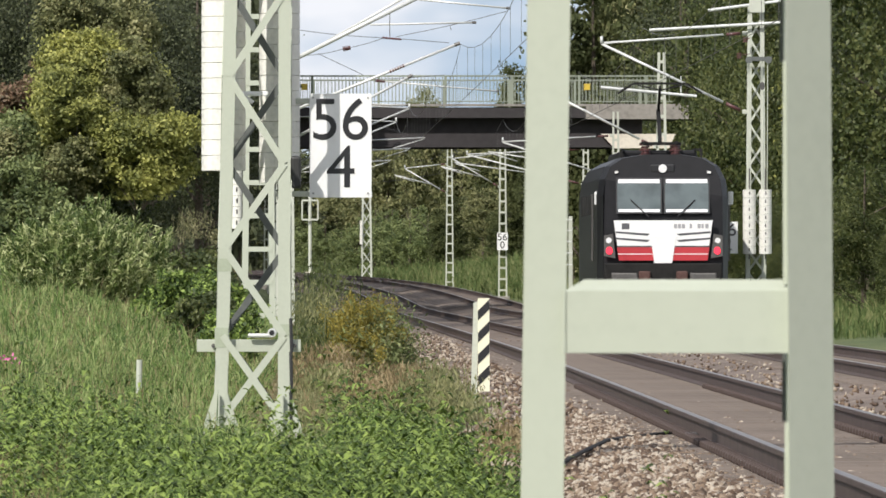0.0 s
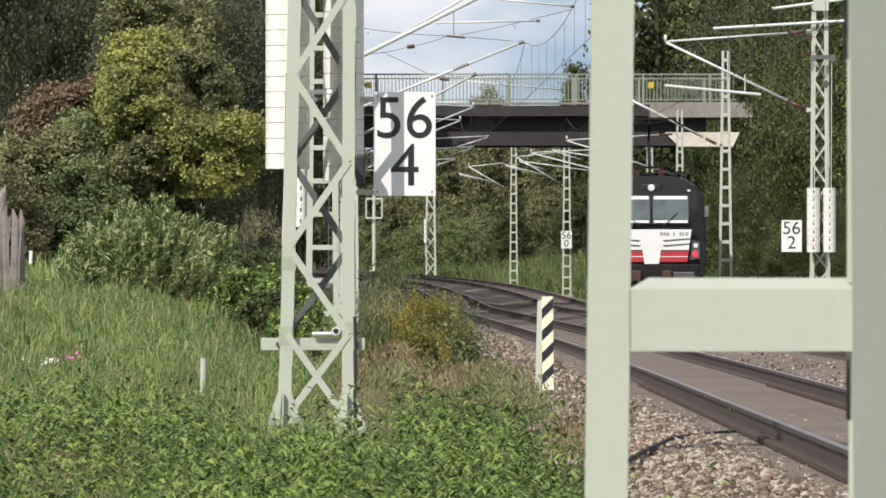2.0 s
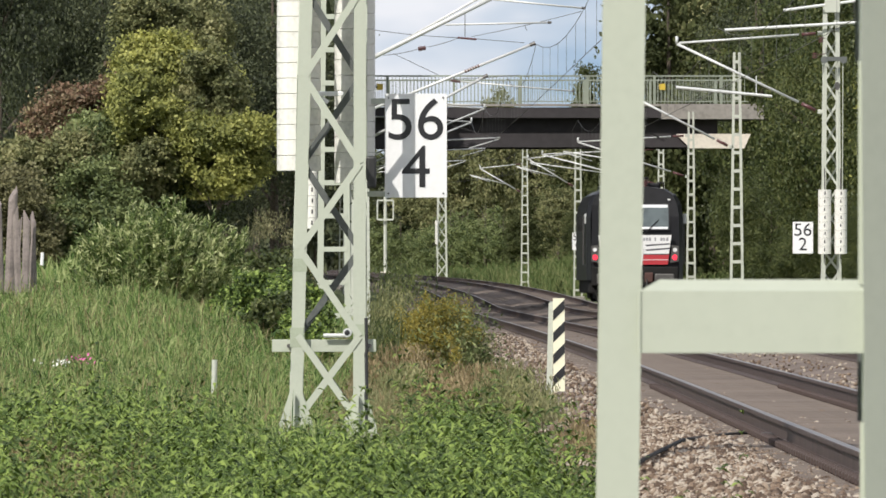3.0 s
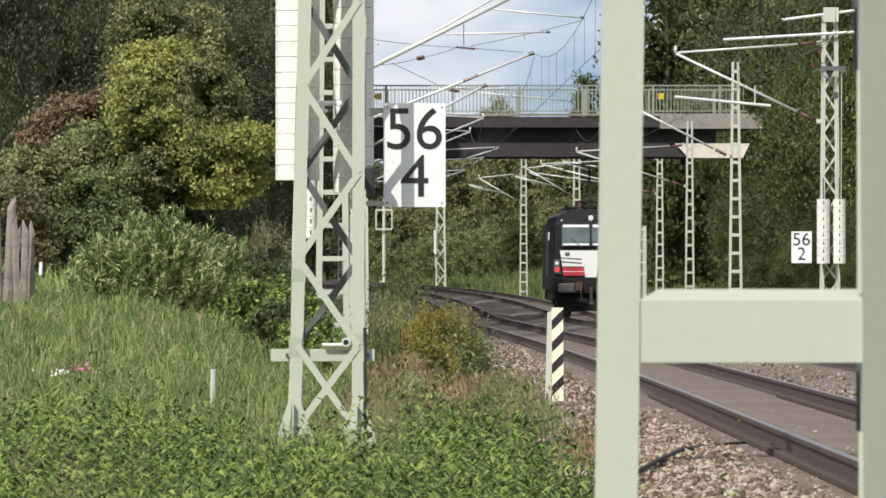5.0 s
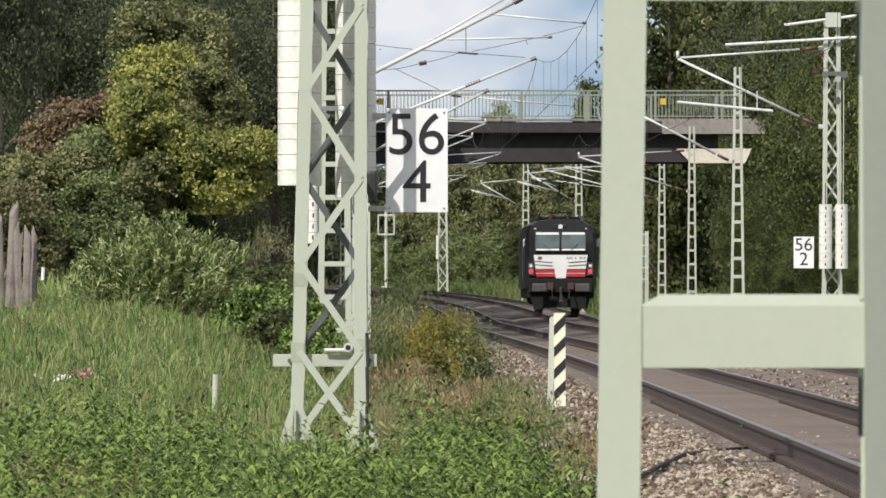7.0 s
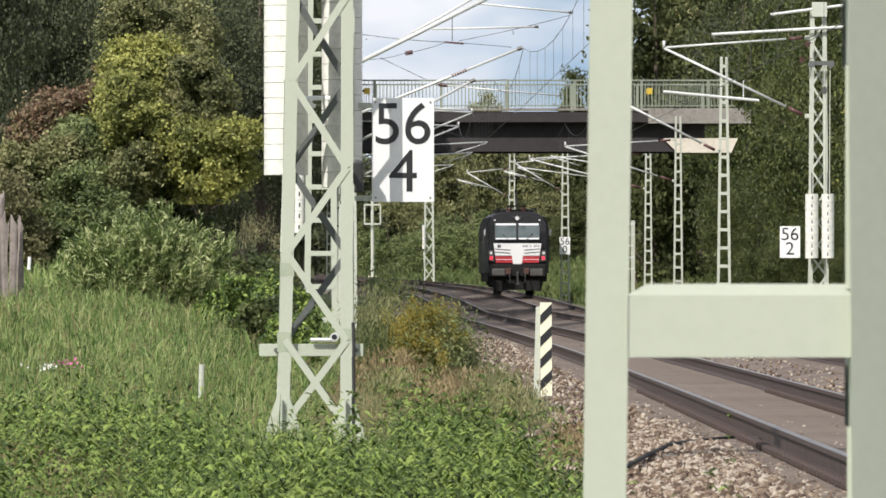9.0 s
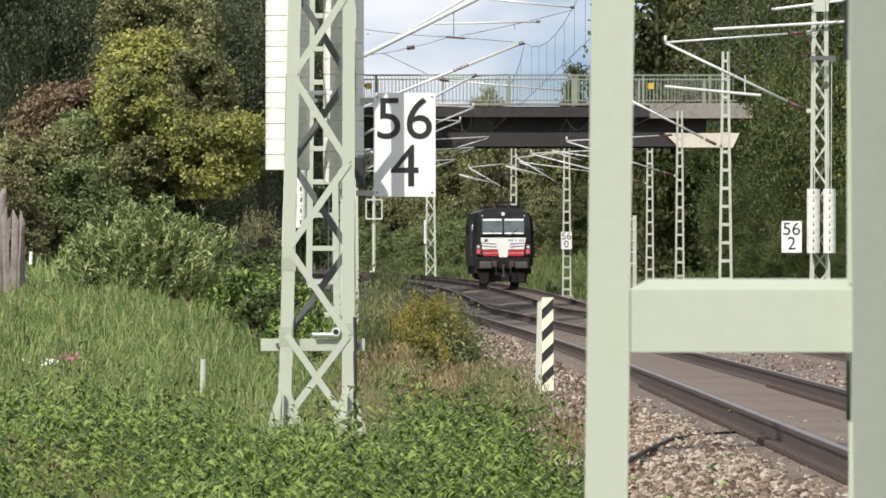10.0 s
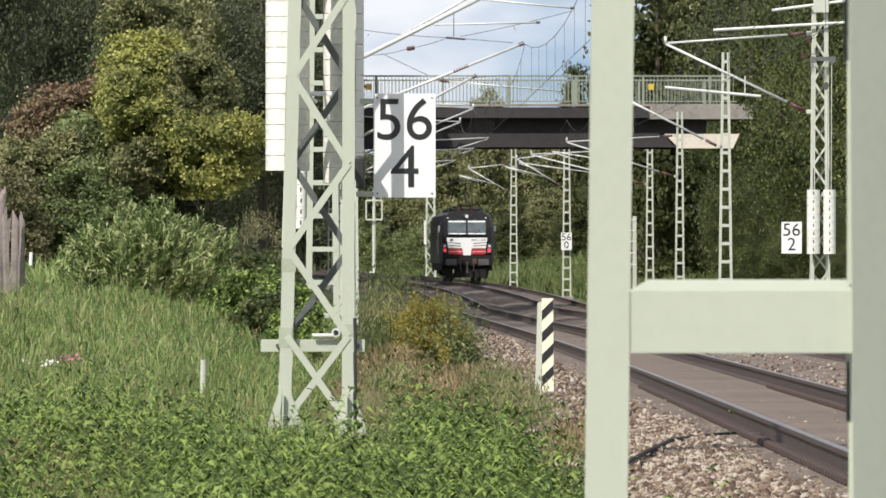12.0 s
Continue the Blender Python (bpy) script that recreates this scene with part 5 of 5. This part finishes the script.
def build_shrubs():
    rng = np.random.default_rng(8)
    def shrub(name, seed, x, d, w, dp, z0, z1, clumps, per, leaf, mat, label):
        r = np.random.default_rng(seed)
        t = thing(name, Matrix.Translation((x, d, z0)), label, "shrub", "shrubs")
        q = crown(r, w, dp, z1 - z0, clumps, per, leaf, 0.12, 10)
        part("foliage", polys("foliage", q, 4, MAT[mat]), None, t)
        for i in range(5):
            bm = bmesh.new()
            a = r.uniform(-1, 1, 2)
            bar(bm, (a[0] * 0.1, a[1] * 0.1, -0.3), (a[0] * w * 0.3, a[1] * dp * 0.3, (z1 - z0) * 0.45), 0.03, sides=6, w2=0.01)
            part("stem", bm, MAT["bark"], t)
        return t
    dd = 250.0
    k = dd / F
    for i, (px, wpx, top, low, off, mat, lab) in enumerate((
            (285, 200, 48, 225, 1, "leaf_yellow", "shrub with yellow-green autumn leaves"), (290, 170, -40, 70, 4, "leaf_olive", "thin olive growth above the shrubs"),
            (352, 110, 75, 215, 0, "leaf_olive", "shrub with grey-brown fading leaves"), (105, 190, 135, 265, 3, "leaf_red", "shrub with reddish brown leaves"),
            (180, 95, 95, 190, 3, "leaf_red", "shrub with reddish autumn leaves"), (195, 190, 165, 340, 0, "leaf_mid", "green shrub among yellow ones"),
            (362, 190, 205, 305, -1, "leaf_yellow", "shrub with bright yellow-green leaves"), (285, 150, 315, 430, 1, "leaf", "dark green shrub below the yellow leaves"),
            (75, 210, 225, 400, -1, "leaf_olive", "olive green shrub at the wood's edge"), (150, 170, 300, 450, -2, "leaf_mid", "green shrub behind the willow bush"),
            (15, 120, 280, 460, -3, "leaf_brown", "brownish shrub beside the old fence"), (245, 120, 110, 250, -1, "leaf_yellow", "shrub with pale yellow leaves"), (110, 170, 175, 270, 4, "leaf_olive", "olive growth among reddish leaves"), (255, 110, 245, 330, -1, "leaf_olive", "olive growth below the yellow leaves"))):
        shrub("shrub", 40 + i, at(px, 0, dd)[0], dd + off, wpx * k * 1.35, 2.4, at(0, low + 0.35 * (low - top), dd)[2], at(0, top - 12, dd)[2], int(wpx * 2.4), 90, 0.040, mat, lab)
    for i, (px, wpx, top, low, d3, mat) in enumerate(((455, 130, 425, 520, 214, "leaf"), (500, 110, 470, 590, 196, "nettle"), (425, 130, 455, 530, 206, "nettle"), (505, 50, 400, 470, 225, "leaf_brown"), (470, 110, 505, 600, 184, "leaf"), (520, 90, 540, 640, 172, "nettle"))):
        shrub("undergrowth", 60 + i, at(px, 0, d3)[0], d3, wpx * d3 / F * 1.25, 3.0, min(at(0, low, d3)[2], ground_z(at(px, 0, d3)[0], d3)) - 0.25, at(0, top, d3)[2], int(wpx * 2.2), 50, 0.035, mat, "leafy green undergrowth at the bank's edge")
    d2 = 212.0
    t = thing("willow_bush", Matrix.Translation((at(258, 0, d2)[0], d2, ground_z(at(258, 0, d2)[0], d2))), "rounded silvery willow bush at the field edge", "bush")
    cs, ds = [], []
    for i in range(620):
        ang, rad = rng.uniform(0, 6.28), rng.random() ** 0.55
        px, py = math.cos(ang) * rad * 1.38, math.sin(ang) * rad * 1.1
        lump = 1 + 0.32 * noise.noise((px * 1.9, py * 1.9, 5.0))
        top = 1.5 * lump * max(0.1, 1 - (px / 1.7) ** 2 - 0.3 * py**2) ** 0.5
        way = np.array([px * 0.45 + rng.normal(0, 0.2), py * 0.4 + rng.normal(0, 0.2), 0.9])
        way /= np.linalg.norm(way)
        base = np.array([px * 0.85, py * 0.85, top * rng.uniform(-0.05, 0.70)])
        m = 48
        s = rng.random(m)[:, None]
        cs.append(base + way * s * rng.uniform(0.28, 0.66) + rng.normal(0, 0.026, (m, 3)))
        w = way * 0.7 + rng.normal(0, 0.55, (m, 3))
        ds.append(w / np.linalg.norm(w, axis=1)[:, None])
    c, dirs = np.concatenate(cs), np.concatenate(ds)
    n = len(c)
    side = np.cross(dirs, rng.normal(size=(n, 3)))
    side /= np.linalg.norm(side, axis=1)[:, None]
    s = rng.uniform(0.035, 0.085, n)[:, None]
    part("foliage", polys("foliage", np.stack([c - dirs * s, c + side * s * 0.2, c + dirs * s, c - side * s * 0.2], 1), 4, MAT["leaf_silver"]), None, t)
    for i in range(12):
        bm = bmesh.new()
        a = rng.uniform(-1, 1, 2)
        bar(bm, (a[0] * 0.2, a[1] * 0.2, -0.3), (a[0] * 0.8, a[1] * 0.9, 0.7), 0.02, sides=5, w2=0.008)
        part("stem", bm, MAT["bark"], t)


def blades(rng, n, xs, ds, hmin, hmax, width, lean=0.25, keep=None):
    """Slim pointed grass blades that bend over towards their tips."""
    x, d = rng.uniform(*xs, n), rng.uniform(*ds, n)
    if keep is not None:
        k = keep(x, d)
        x, d = x[k], d[k]
    n = len(x)
    z = np.array([ground_z(a, b) for a, b in zip(x, d)]) - 0.03
    h = rng.uniform(hmin, hmax, n) * (0.9 + 0.9 * np.array([noise.noise((a * 2.6, b * 0.22, 7.0)) for a, b in zip(x, d)]))
    lx, ly = rng.normal(0, lean, n) * h, rng.normal(0, lean, n) * h
    w = width * rng.uniform(0.6, 1.4, n)
    yaw = rng.uniform(-0.9, 0.9, n)
    wx, wy = np.cos(yaw) * w / 2, np.sin(yaw) * w / 2
    root = np.stack([x, d, z], 1)
    mid = np.stack([x + lx * 0.3, d + ly * 0.3, z + h * 0.55], 1)
    half = np.stack([wx, wy, np.zeros(n)], 1)
    tip = np.stack([x + lx * 1.25, d + ly * 1.25, z + h * (0.95 - 0.5 * np.minimum(1, np.hypot(lx, ly) / (h + 1e-6)))], 1)
    return np.stack([root, mid - half, tip, mid + half], 1)


def build_plants():
    rng = np.random.default_rng(3)
    nx = np.vectorize(near_x)
    meadow = lambda x, d: (x < nx(d) - 4.5) & (abs(x) < d * 0.034 + 0.3)
    g = np.concatenate([blades(rng, 210000, (-5.2, 0.5), (92, 140), 0.06, 0.21, 0.0055, 0.6, meadow), blades(rng, 9000, (-5.2, 0.5), (92, 150), 0.25, 0.48, 0.008, 0.5, meadow), blades(rng, 190000, (-7.5, 0.2), (135, 232), 0.09, 0.26, 0.008, 0.6, meadow), blades(rng, 10000, (-7.5, 0.2), (140, 232), 0.28, 0.5, 0.012, 0.5, meadow), blades(rng, 14000, (-12, 0), (225, 300), 0.3, 0.7, 0.03, 0.25, meadow)])
    tagged(new("meadow_grass", polys("meadow_grass", g, 4, MAT["grass"])), "tall green meadow grass on the bank", "grass", kind="stuff")
    g = np.concatenate([blades(rng, 2600, (-3.4, -1.75), (68, 84), 0.2, 0.5, 0.004, 0.35), blades(rng, 5000, (-5.2, 0.5), (92, 150), 0.2, 0.42, 0.005, 0.35, meadow), blades(rng, 3500, (-7.5, -1.0), (150, 225), 0.25, 0.45, 0.007, 0.35, meadow)])
    tagged(new("withered_stalks", polys("withered_stalks", g, 4, MAT["drygrass"])), "thin withered straw stalks in the meadow grass", "grass", kind="stuff")
    # far banks
    g = np.concatenate([blades(rng, 26000, (6, 18), (330, 530), 0.3, 0.8, 0.05, 0.25, lambda x, d: x > nx(d) + 7.2), blades(rng, 60000, (-12, 16), (560, 1000), 0.35, 0.95, 0.06, 0.35, lambda x, d: (x > nx(d) + 6.6) & (x < nx(d) + 20))])
    tagged(new("bank_grass", polys("bank_grass", g, 4, MAT["bank"])), "rough grass along the far side of the line", "grass", kind="stuff")
    # nettles in front
    n = 11500
    d = rng.uniform(66, 99, n)
    x = rng.uniform(-3.6, 1.7, n)
    edge = 1.02 + 0.25 * np.sin(d * 0.4)
    k = (abs(x) < d * 0.0345 + 0.2) & (x < edge - 0.022 * (d - 72) + 0.15 * rng.normal(size=n))
    k &= np.array([noise.noise((a * 1.5, b * 0.16, 12.0)) for a, b in zip(x, d)]) > rng.uniform(-0.42, -0.12, n)
    x, d = x[k], d[k]
    n = len(x)
    z = np.array([ground_z(a, b) for a, b in zip(x, d)])
    h = (0.10 + 0.46 * rng.random(n) ** 1.2) * np.where(d > 90, 0.72, 1.0) * (0.85 + 1.25 * np.array([noise.noise((a * 2.2, b * 0.3, 2.0)) for a, b in zip(x, d)]))
    h = h * np.where((abs(x + 0.93) < 0.6) & (d > 78), 0.3, 1.0)
    out = []
    lean = rng.normal(0, 0.12, (n, 2)) * h[:, None]
    for lv in range(6):
        t = ((lv + 1.8) / 6.8) ** 0.8
        for q in range(2):
            a = rng.uniform(0, 6.28, n) + q * 3.14
            r = rng.uniform(0.028, 0.078, n) * (1.15 - 0.4 * t)
            way = np.stack([np.cos(a), np.sin(a)], 1)
            base = np.stack([x + lean[:, 0] * t, d + lean[:, 1] * t, z + h * t], 1)
            base[:, :2] += 0.015 * way
            rise_, fall = rng.uniform(0.0, 0.45, n), rng.uniform(0.25, 1.0, n)
            rib = base + np.stack([way[:, 0] * r * 0.55, way[:, 1] * r * 0.55, rise_ * r * 0.55], 1)
            tip = base + np.stack([way[:, 0] * r * 1.1, way[:, 1] * r * 1.1, (rise_ - fall) * r * 0.9], 1)
            for s in (-1, 1):
                edge = base * 0.55 + rib * 0.45 + np.stack([-way[:, 1] * s * r * 0.30, way[:, 0] * s * r * 0.30, r * rng.uniform(-0.02, 0.22, n)], 1)
                out.append(np.stack([base, edge, tip, rib], 1))
    tagged(new("nettles", polys("nettles", np.concatenate(out), 4, MAT["nettle"])), "dense green nettles in front of the mast", "nettles", kind="stuff")
    g = blades(rng, 22000, (-3.6, 1.4), (66, 100), 0.12, 0.40, 0.0045, 0.5, lambda x, d: (abs(x) < d * 0.0345 + 0.2) & (x < 0.85 - 0.022 * (d - 72)))
    tagged(new("foreground_grass", polys("foreground_grass", g, 4, MAT["grass"])), "thin grass growing among the nettles", "grass", kind="stuff")
    # weed clumps by the shoulder
    for i, (px, py, wpx, hpx, d1, mat, lab) in enumerate((
            (880, 695, 90, 60, 130, "weed", "tall grey-green weeds near the marker post"),
            (935, 745, 90, 60, 118, "weed", "grey-green weeds on the ballast shoulder"), (880, 735, 120, 80, 116, "leaf_olive", "olive weeds on the ballast shoulder"),
            (820, 695, 90, 55, 124, "drygrass", "clump of dry reddish straw grass"), (690, 690, 80, 50, 118, "leaf_olive", "olive brown weeds by the mast"),
            (765, 702, 90, 45, 116, "drygrass", "dry brown grass below the goldenrod"), (665, 610, 70, 110, 140, "leaf_olive", "olive green weeds behind the mast"),
            (690, 540, 80, 80, 160, "leaf", "dark green weeds beside the line"), (1010, 800, 70, 60, 100, "drygrass", "dry brown tuft on the ballast"),
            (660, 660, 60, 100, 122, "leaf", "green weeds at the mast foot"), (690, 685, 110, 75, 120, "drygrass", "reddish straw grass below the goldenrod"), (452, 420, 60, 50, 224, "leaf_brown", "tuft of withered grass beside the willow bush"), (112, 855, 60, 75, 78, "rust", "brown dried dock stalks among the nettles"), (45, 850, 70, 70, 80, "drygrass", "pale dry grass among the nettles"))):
        k = d1 / F
        t = thing("weed_clump", Matrix.Translation(at(px, py, d1)), lab, "weeds", "weed clumps")
        n = int(wpx * hpx * 0.26)
        c = np.stack([rng.normal(0, 0.3, n) * wpx * k, rng.normal(0, 0.4, n), rng.random(n) ** 0.8 * hpx * k * rng.uniform(0.5, 1.1, n)], 1)
        up = np.stack([rng.normal(0, 0.35, n), rng.normal(0, 0.35, n), np.full(n, 0.8)], 1)
        sd = np.cross(up, rng.normal(size=(n, 3)))
        sd /= np.linalg.norm(sd, axis=1)[:, None]
        s = rng.uniform(0.015, 0.05, n)[:, None]
        part("stalk_mass", polys("stalk_mass", np.stack([c - up * s, c + sd * 0.006, c + up * s, c - sd * 0.006], 1), 4, MAT[mat]), None, t)["kind"] = "stuff"
        for j in range(7):
            bm = bmesh.new()
            x = rng.normal(0, 0.3) * wpx * k
            bar(bm, (x, rng.normal(0, 0.3), -0.1), (x + rng.normal(0, 0.05), 0, hpx * k * rng.uniform(0.6, 1.1)), 0.008, sides=4)
            part("stalk", bm, MAT[mat], t)
    # dry grass and weeds on the shoulder
    sh = lambda a, b: (lambda x, d: (x > nx(d) - a) & (x < nx(d) - b))
    g = np.concatenate([blades(rng, 15000, (-1.6, 1.6), (97, 190), 0.08, 0.26, 0.006, 0.45, sh(4.6, 2.45)), blades(rng, 16000, (-6, 1.4), (190, 330), 0.12, 0.4, 0.016, 0.35, sh(5.5, 2.6))])
    tagged(new("dry_grass", polys("dry_grass", g, 4, MAT["drygrass"])), "dry straw-coloured grass beside the ballast", "grass", kind="stuff")
    g = np.concatenate([blades(rng, 30000, (-1.2, 1.8), (78, 170), 0.08, 0.30, 0.006, 0.5, sh(4.3, 2.95)), blades(rng, 14000, (-6, 1.4), (170, 330), 0.12, 0.45, 0.014, 0.35, sh(5.0, 2.4))])
    tagged(new("weeds", polys("weeds", g, 4, MAT["weed"])), "wispy grey-green weeds on the ballast shoulder", "weeds", kind="stuff")
    # goldenrod clump
    d0 = 128.0
    x0, _, zb = at(752, 688, d0)
    t = thing("goldenrod", Matrix.Translation((x0, d0, zb)), "clump of yellow goldenrod among green weeds", "wildflower")
    spots = rng.normal(size=(200, 3)) * np.array([0.17, 0.3, 0.14]) + np.array([-0.05, 0, 0.48])
    c = np.concatenate([p + rng.normal(size=(130, 3)) * np.array([0.028, 0.03, 0.055]) for p in spots])
    part("blossom", polys("blossom", leaf_quads(rng, c, 0.012, 0.6, 0.6), 4, MAT["gold"]), None, t)
    n = 9000
    c = rng.normal(size=(n, 3)) * np.array([0.21, 0.35, 0.2]) + np.array([0.05, 0.1, 0.32])
    part("foliage", polys("foliage", leaf_quads(rng, c, 0.022, 0.4, 0.3), 4, MAT["weed"]), None, t)
    n = 9000
    c = rng.normal(size=(n, 3)) * np.array([0.17, 0.3, 0.19]) + np.array([0.15, 0.1, 0.36])
    part("leafage", polys("leafage", leaf_quads(rng, c, 0.028, 0.4, 0.3), 4, MAT["leaf_mid"]), None, t)
    # pale and pink blossoms in the meadow
    for px, py, mat, lab in ((125, 632, "pink", "pink blossom in the meadow"), (80, 638, "weight", "withered pale blossoms in the meadow")):
        c0 = at(px, py, 112)
        t = thing("wildflower", Matrix.Translation(c0), lab, "wildflower", "meadow flowers")
        c = rng.normal(size=(26, 3)) * np.array([0.07, 0.1, 0.018])
        tagged(part("blossom", polys("blossom", leaf_quads(rng, c, 0.015, 1.0, 0.7), 4, MAT[mat]), None, t), kind="stuff")


def loco_place(t):
    """Where the locomotive's tail stands at that second: a steady 36 m/s down the far line."""
    d = 303.7 + 36.2 * t
    slope = (far_x(d + 16) - far_x(d + 2)) / 14
    return Matrix.Translation((far_x(d), d, rise(d))) @ Matrix.Rotation(-math.atan(slope), 4, "Z")


def motions():
    walk(locomotive, [(0.25 * i, loco_place(0.25 * i)) for i in range(49)])


locomotive = build_loco()
build_bridge()
build_masts()
build_wires()
build_small_things()
build_line_post()
build_trees()
build_shrubs()
build_plants()
build_ground()
build_bed()
build_stones()
build_track("near railway track with rusty rails and weathered sleepers", near_x)
build_track("far railway track with rusty rails and weathered sleepers", far_x)
motions()
